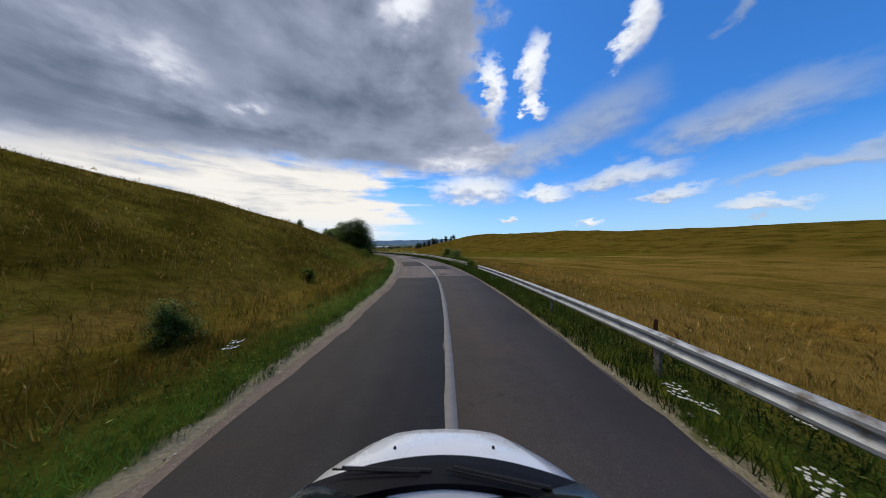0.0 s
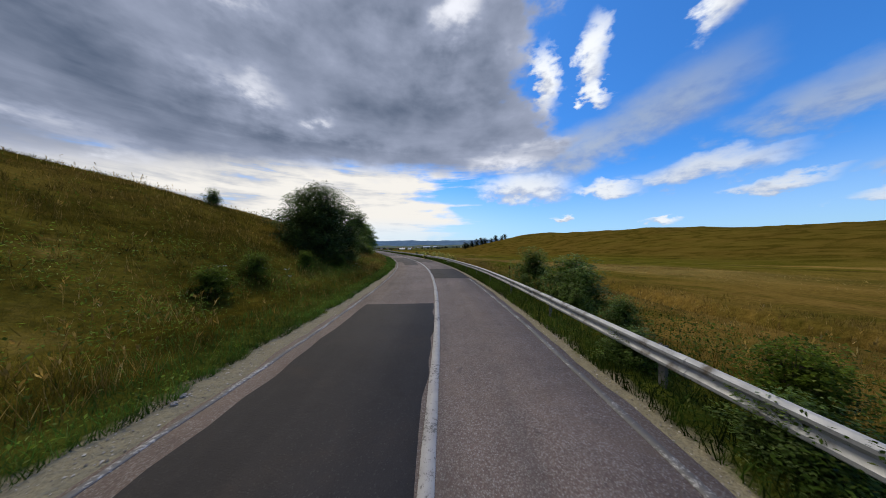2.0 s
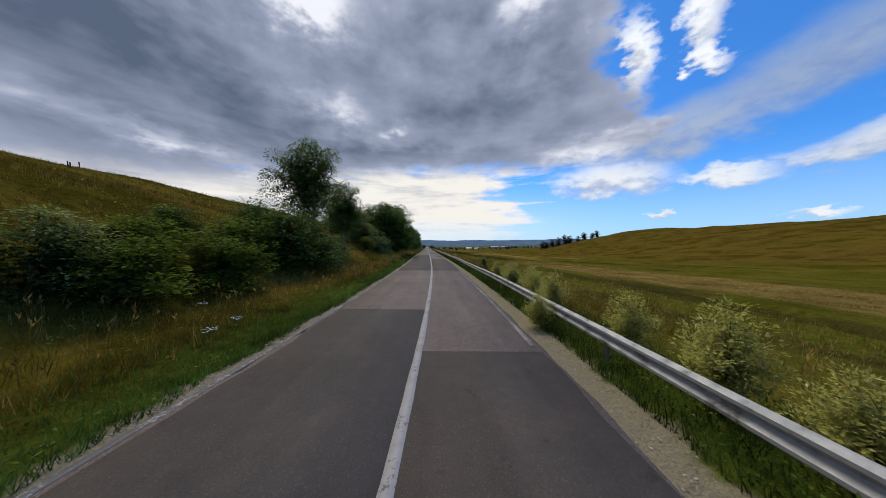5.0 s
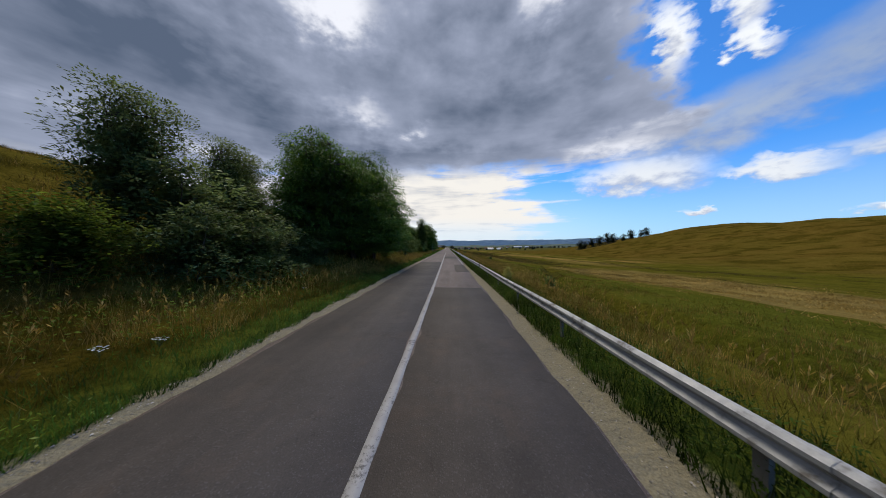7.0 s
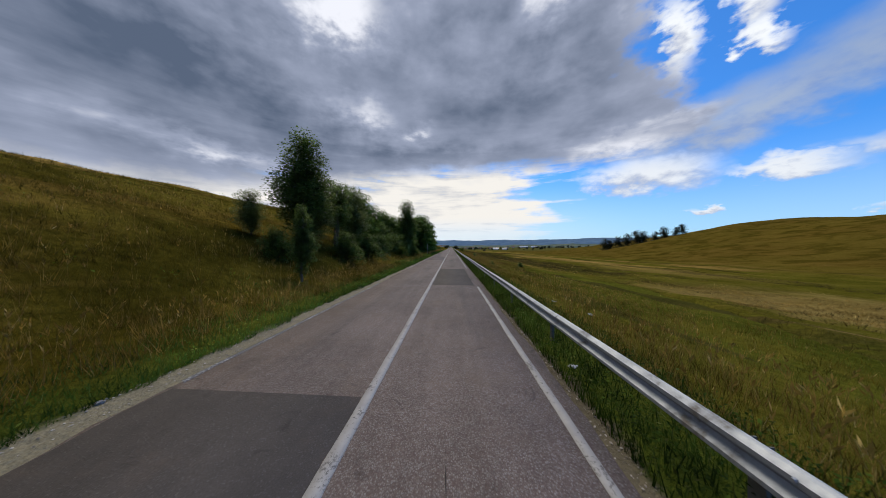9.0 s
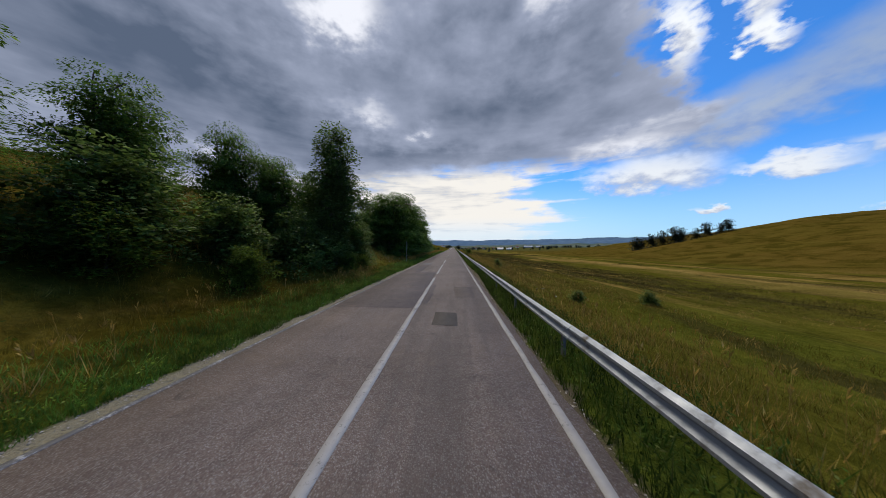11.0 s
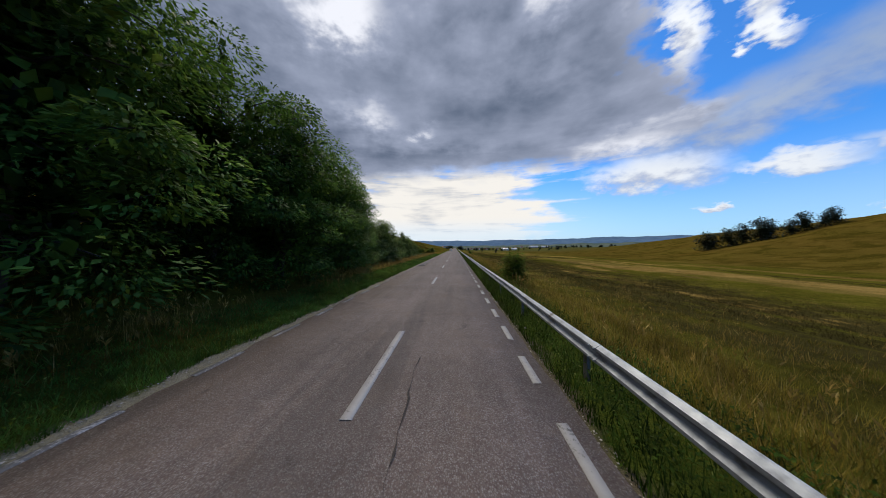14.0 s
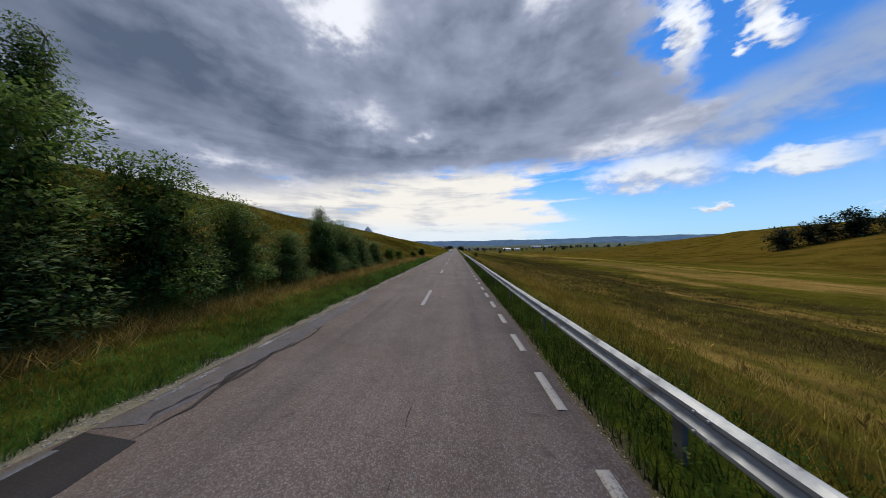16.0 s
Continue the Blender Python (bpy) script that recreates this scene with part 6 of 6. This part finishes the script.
            wheel = smooth(part("wheel", ty, M_RUBBER, car, "black tyre with silver rim"))
            rm = bmesh.new()
            bmesh.ops.create_cone(rm, cap_ends=True, segments=24, radius1=0.19, radius2=0.17, depth=0.02, matrix=Matrix.Translation((sx * 0.842, wy, 0.30)) @ Matrix.Rotation(sx * math.pi / 2, 4, "Y"))
            part("rim", rm, M_RIM, wheel, "silver rim")
    part("grille", box_bm(-0.34, 0.34, 1.97, 2.03, 0.50, 0.58, 0.012), M_TRIM, car, "black grille")
    part("bumper", box_bm(-0.42, 0.42, 1.88, 2.045, 0.30, 0.46, 0.04), M_CARWHITE, car)
    part("rear_bumper", box_bm(-0.68, 0.68, -2.10, -1.90, 0.32, 0.52, 0.04), M_CARWHITE, car)
    part("plate", box_bm(-0.26, 0.26, 2.042, 2.052, 0.34, 0.44, 0.002), M_PLASTIC, car, "blank white plate")
    return car


car = make_car("small white hatchback with black wipers standing on the road")
cx, cy = on_road(0.0, -0.04)
car.matrix_world = pose(float(cx), float(cy), 0.012, 0, 0, -29.8)
other = copy_thing(car, Matrix())
cx, cy = on_road(378.0, -1.55)
other.matrix_basis = pose(float(cx), float(cy), 0.012, 0, 0, 180)
tagged(other, "white car far off on the straight road", "car")

# ---- the distance ----
M_WALLS = [plain("white_wall", (0.72, 0.71, 0.68), 0.8, 0, 0.2, 0.08, 0.6), plain("cream_wall", (0.55, 0.47, 0.34), 0.8, 0, 0.2, 0.1, 0.6), plain("grey_wall", (0.42, 0.42, 0.43), 0.8, 0, 0.2, 0.1, 0.6)]
M_TILE = plain("red_roof", (0.20, 0.085, 0.055), 0.85, 0, 0.2, 0.25, 1.2)
M_SHEET = plain("pale_sheet_roof", (0.55, 0.57, 0.60), 0.5, 0.2, 0.4, 0.1, 0.8)
M_PANE = plain("dark_pane", (0.03, 0.035, 0.045), 0.15, 0, 0.5, 0.1, 2.0)


def house(s, d, w, l, wall_h, wall_mat, roof_mat, turn, label):
    """A gabled house: walls, roof with overhang, windows on the long sides."""
    h = tagged(new("house"), label, "house")
    part("wall", box_bm(-w / 2, w / 2, -l / 2, l / 2, -1.0, wall_h, 0.02), wall_mat, h)
    rise = w * 0.30
    o = 0.4
    v = [(-w / 2 - o, -l / 2 - o, wall_h - 0.1), (w / 2 + o, -l / 2 - o, wall_h - 0.1), (0, -l / 2 - o, wall_h + rise), (-w / 2 - o, l / 2 + o, wall_h - 0.1), (w / 2 + o, l / 2 + o, wall_h - 0.1), (0, l / 2 + o, wall_h + rise)]
    part("roof", (v, [], [(0, 1, 2), (5, 4, 3), (0, 2, 5, 3), (2, 1, 4, 5), (1, 0, 3, 4)]), roof_mat, h)
    n = max(2, int(l / 4))
    for k in range(n):
        y = -l / 2 + (k + 0.5) * l / n
        for sx in (-1, 1):
            part("window", box_bm(sx * w / 2 - 0.05, sx * w / 2 + 0.05, y - 0.6, y + 0.6, wall_h * 0.35, wall_h * 0.78, 0.01), M_PANE, h)
    for k in range(2):
        x = (-0.25, 0.25)[k] * w
        part("window", box_bm(x - 0.6, x + 0.6, -l / 2 - 0.05, -l / 2 + 0.05, wall_h * 0.35, wall_h * 0.78, 0.01), M_PANE, h)
    px, py = on_road(s, d)
    h.matrix_world = pose(float(px), float(py), ground_z(s, d), 0, 0, turn)
    return h


VILLAGE = [(980, 150, 10, 20, 4.0, 0, 1, 70), (1010, 185, 10, 16, 4.0, 0, 1, 80), (1150, 60, 9, 12, 4.5, 1, 0, 20), (1190, 90, 9, 11, 5.0, 0, 0, 65), (1240, 130, 10, 12, 4.5, 2, 0, 10), (1300, 180, 9, 12, 5.5, 1, 0, 80),
           (1290, 330, 12, 36, 5.0, 2, 1, 85), (1330, 390, 12, 26, 5.0, 2, 1, 85), (1120, -40, 9, 12, 5.0, 0, 0, 30), (1180, -70, 9, 12, 5.0, 1, 0, 60), (1250, -30, 10, 12, 5.5, 2, 0, 15), (1210, 25, 8, 10, 5.0, 0, 0, 75),
           (1350, 270, 9, 12, 5.0, 1, 0, 30), (1400, 230, 9, 12, 5.0, 0, 0, 40), (1330, 90, 9, 12, 5.0, 0, 0, 55), (1380, 140, 9, 13, 5.5, 1, 0, 25), (1450, 60, 9, 12, 5.5, 0, 0, 10), (1440, 320, 9, 14, 5.0, 0, 0, 70)]
for s, d, w, l, wh, wm, rm, turn in VILLAGE:
    house(s, d, w, l, wh, M_WALLS[wm], (M_TILE, M_SHEET)[rm], turn, "far white-walled village house with a %s roof" % ("red tiled" if rm == 0 else "pale sheet"))

# a small pale gabled shelter high on the left slope
tent_bm = bmesh.new()
tv = [tent_bm.verts.new(c) for c in ((-2.2, -1.6, 0), (2.2, -1.6, 0), (0, -1.6, 2.6), (-2.2, 1.6, 0), (2.2, 1.6, 0), (0, 1.6, 2.6))]
for f_ in ((0, 1, 2), (5, 4, 3), (0, 2, 5, 3), (2, 1, 4, 5), (1, 0, 3, 4)):
    tent_bm.faces.new([tv[k] for k in f_])
bmesh.ops.bevel(tent_bm, geom=tent_bm.edges[:], offset=0.05, segments=1, affect="EDGES")
shelter = part("shelter", tent_bm, M_WALLS[0])
_x, _y = on_road(352.0, -36.0)
shelter.matrix_world = pose(float(_x), float(_y), ground_z(352, -36) - 0.2, 0, 0, 10)
tagged(shelter, "small white gabled shelter on the grassy slope", "shelter")

# far hedges and woods
far_s, far_d = rng.uniform(430, 1500, 170), rng.uniform(-60, 520, 170)
for s, d in zip(far_s, far_d):
    if abs(d) < 9 or (d < -12 and s < 800):
        continue
    if s < 760 and d > 60:
        continue
    put("far", float(s), float(d), float(rng.uniform(3.5, 8.5)), float(rng.uniform(0.9, 1.5)))
for s, d, h in [(470, -7, 3.0), (520, 7.5, 4.5), (560, 9, 5.0), (610, -9, 4.0), (640, 8, 5), (700, -9, 5), (720, 9, 6), (800, -10, 6), (860, 9, 6), (930, -9, 7)]:
    put("far", s, d, h, 1.2)


def ridge(name, dist, heights, mat, label, kind_seed):
    """A long far ridge, wooded; its material's colour carries the haze of distance."""
    az = np.radians(np.linspace(-75, 100, 240))
    top = np.interp(np.degrees(az), *heights) + 3.0 * np.sin(az * 37 + kind_seed) + 2.0 * np.sin(az * 91 + kind_seed) + 1.2 * np.sin(az * 211)
    rows_ = []
    for k, (f, zf) in enumerate(((0.86, -0.4), (0.93, 0.35), (1.0, 1.0), (1.1, 0.7))):
        rows_.append(np.stack([np.sin(az) * dist * f, np.cos(az) * dist * f + 200, np.where(zf < 0, -25, top * zf)], 1))
    co = np.concatenate(rows_)
    ob = part(name, ([tuple(c) for c in co.tolist()], [], [tuple(int(i) for i in f) for f in grid_faces(4, 240)]), mat)
    smooth(ob)
    return tagged(ob, label, "hills", kind="structure")


# Distance haze is painted into the base colour, mottled between low and high.
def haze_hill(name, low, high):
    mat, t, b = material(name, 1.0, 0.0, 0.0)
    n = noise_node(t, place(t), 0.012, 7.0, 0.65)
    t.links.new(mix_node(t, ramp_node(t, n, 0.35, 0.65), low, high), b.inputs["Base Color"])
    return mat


# the blue of this ridge is painted air haze, not leaf colour
ridge("backdrop", 3600, ([-75, -20, -5, 5, 12, 20, 30, 60, 100], [95, 95, 98, 96, 105, 104, 120, 110, 60]), haze_hill("haze_blue_wooded_hill", (0.10, 0.17, 0.26), (0.14, 0.22, 0.31)), "long wooded ridge on the horizon, coloured blue for haze", 1.0)
# fields with a weaker haze tint mixed into their green
ridge("backdrop", 2500, ([-75, -20, -5, 5, 12, 20, 30, 60, 100], [8, 14, 18, 16, 22, 28, 36, 40, 20]), haze_hill("haze_tinted_field", (0.09, 0.13, 0.11), (0.17, 0.19, 0.13)), "low farmland before the far ridge, with haze in its colour", 4.0)
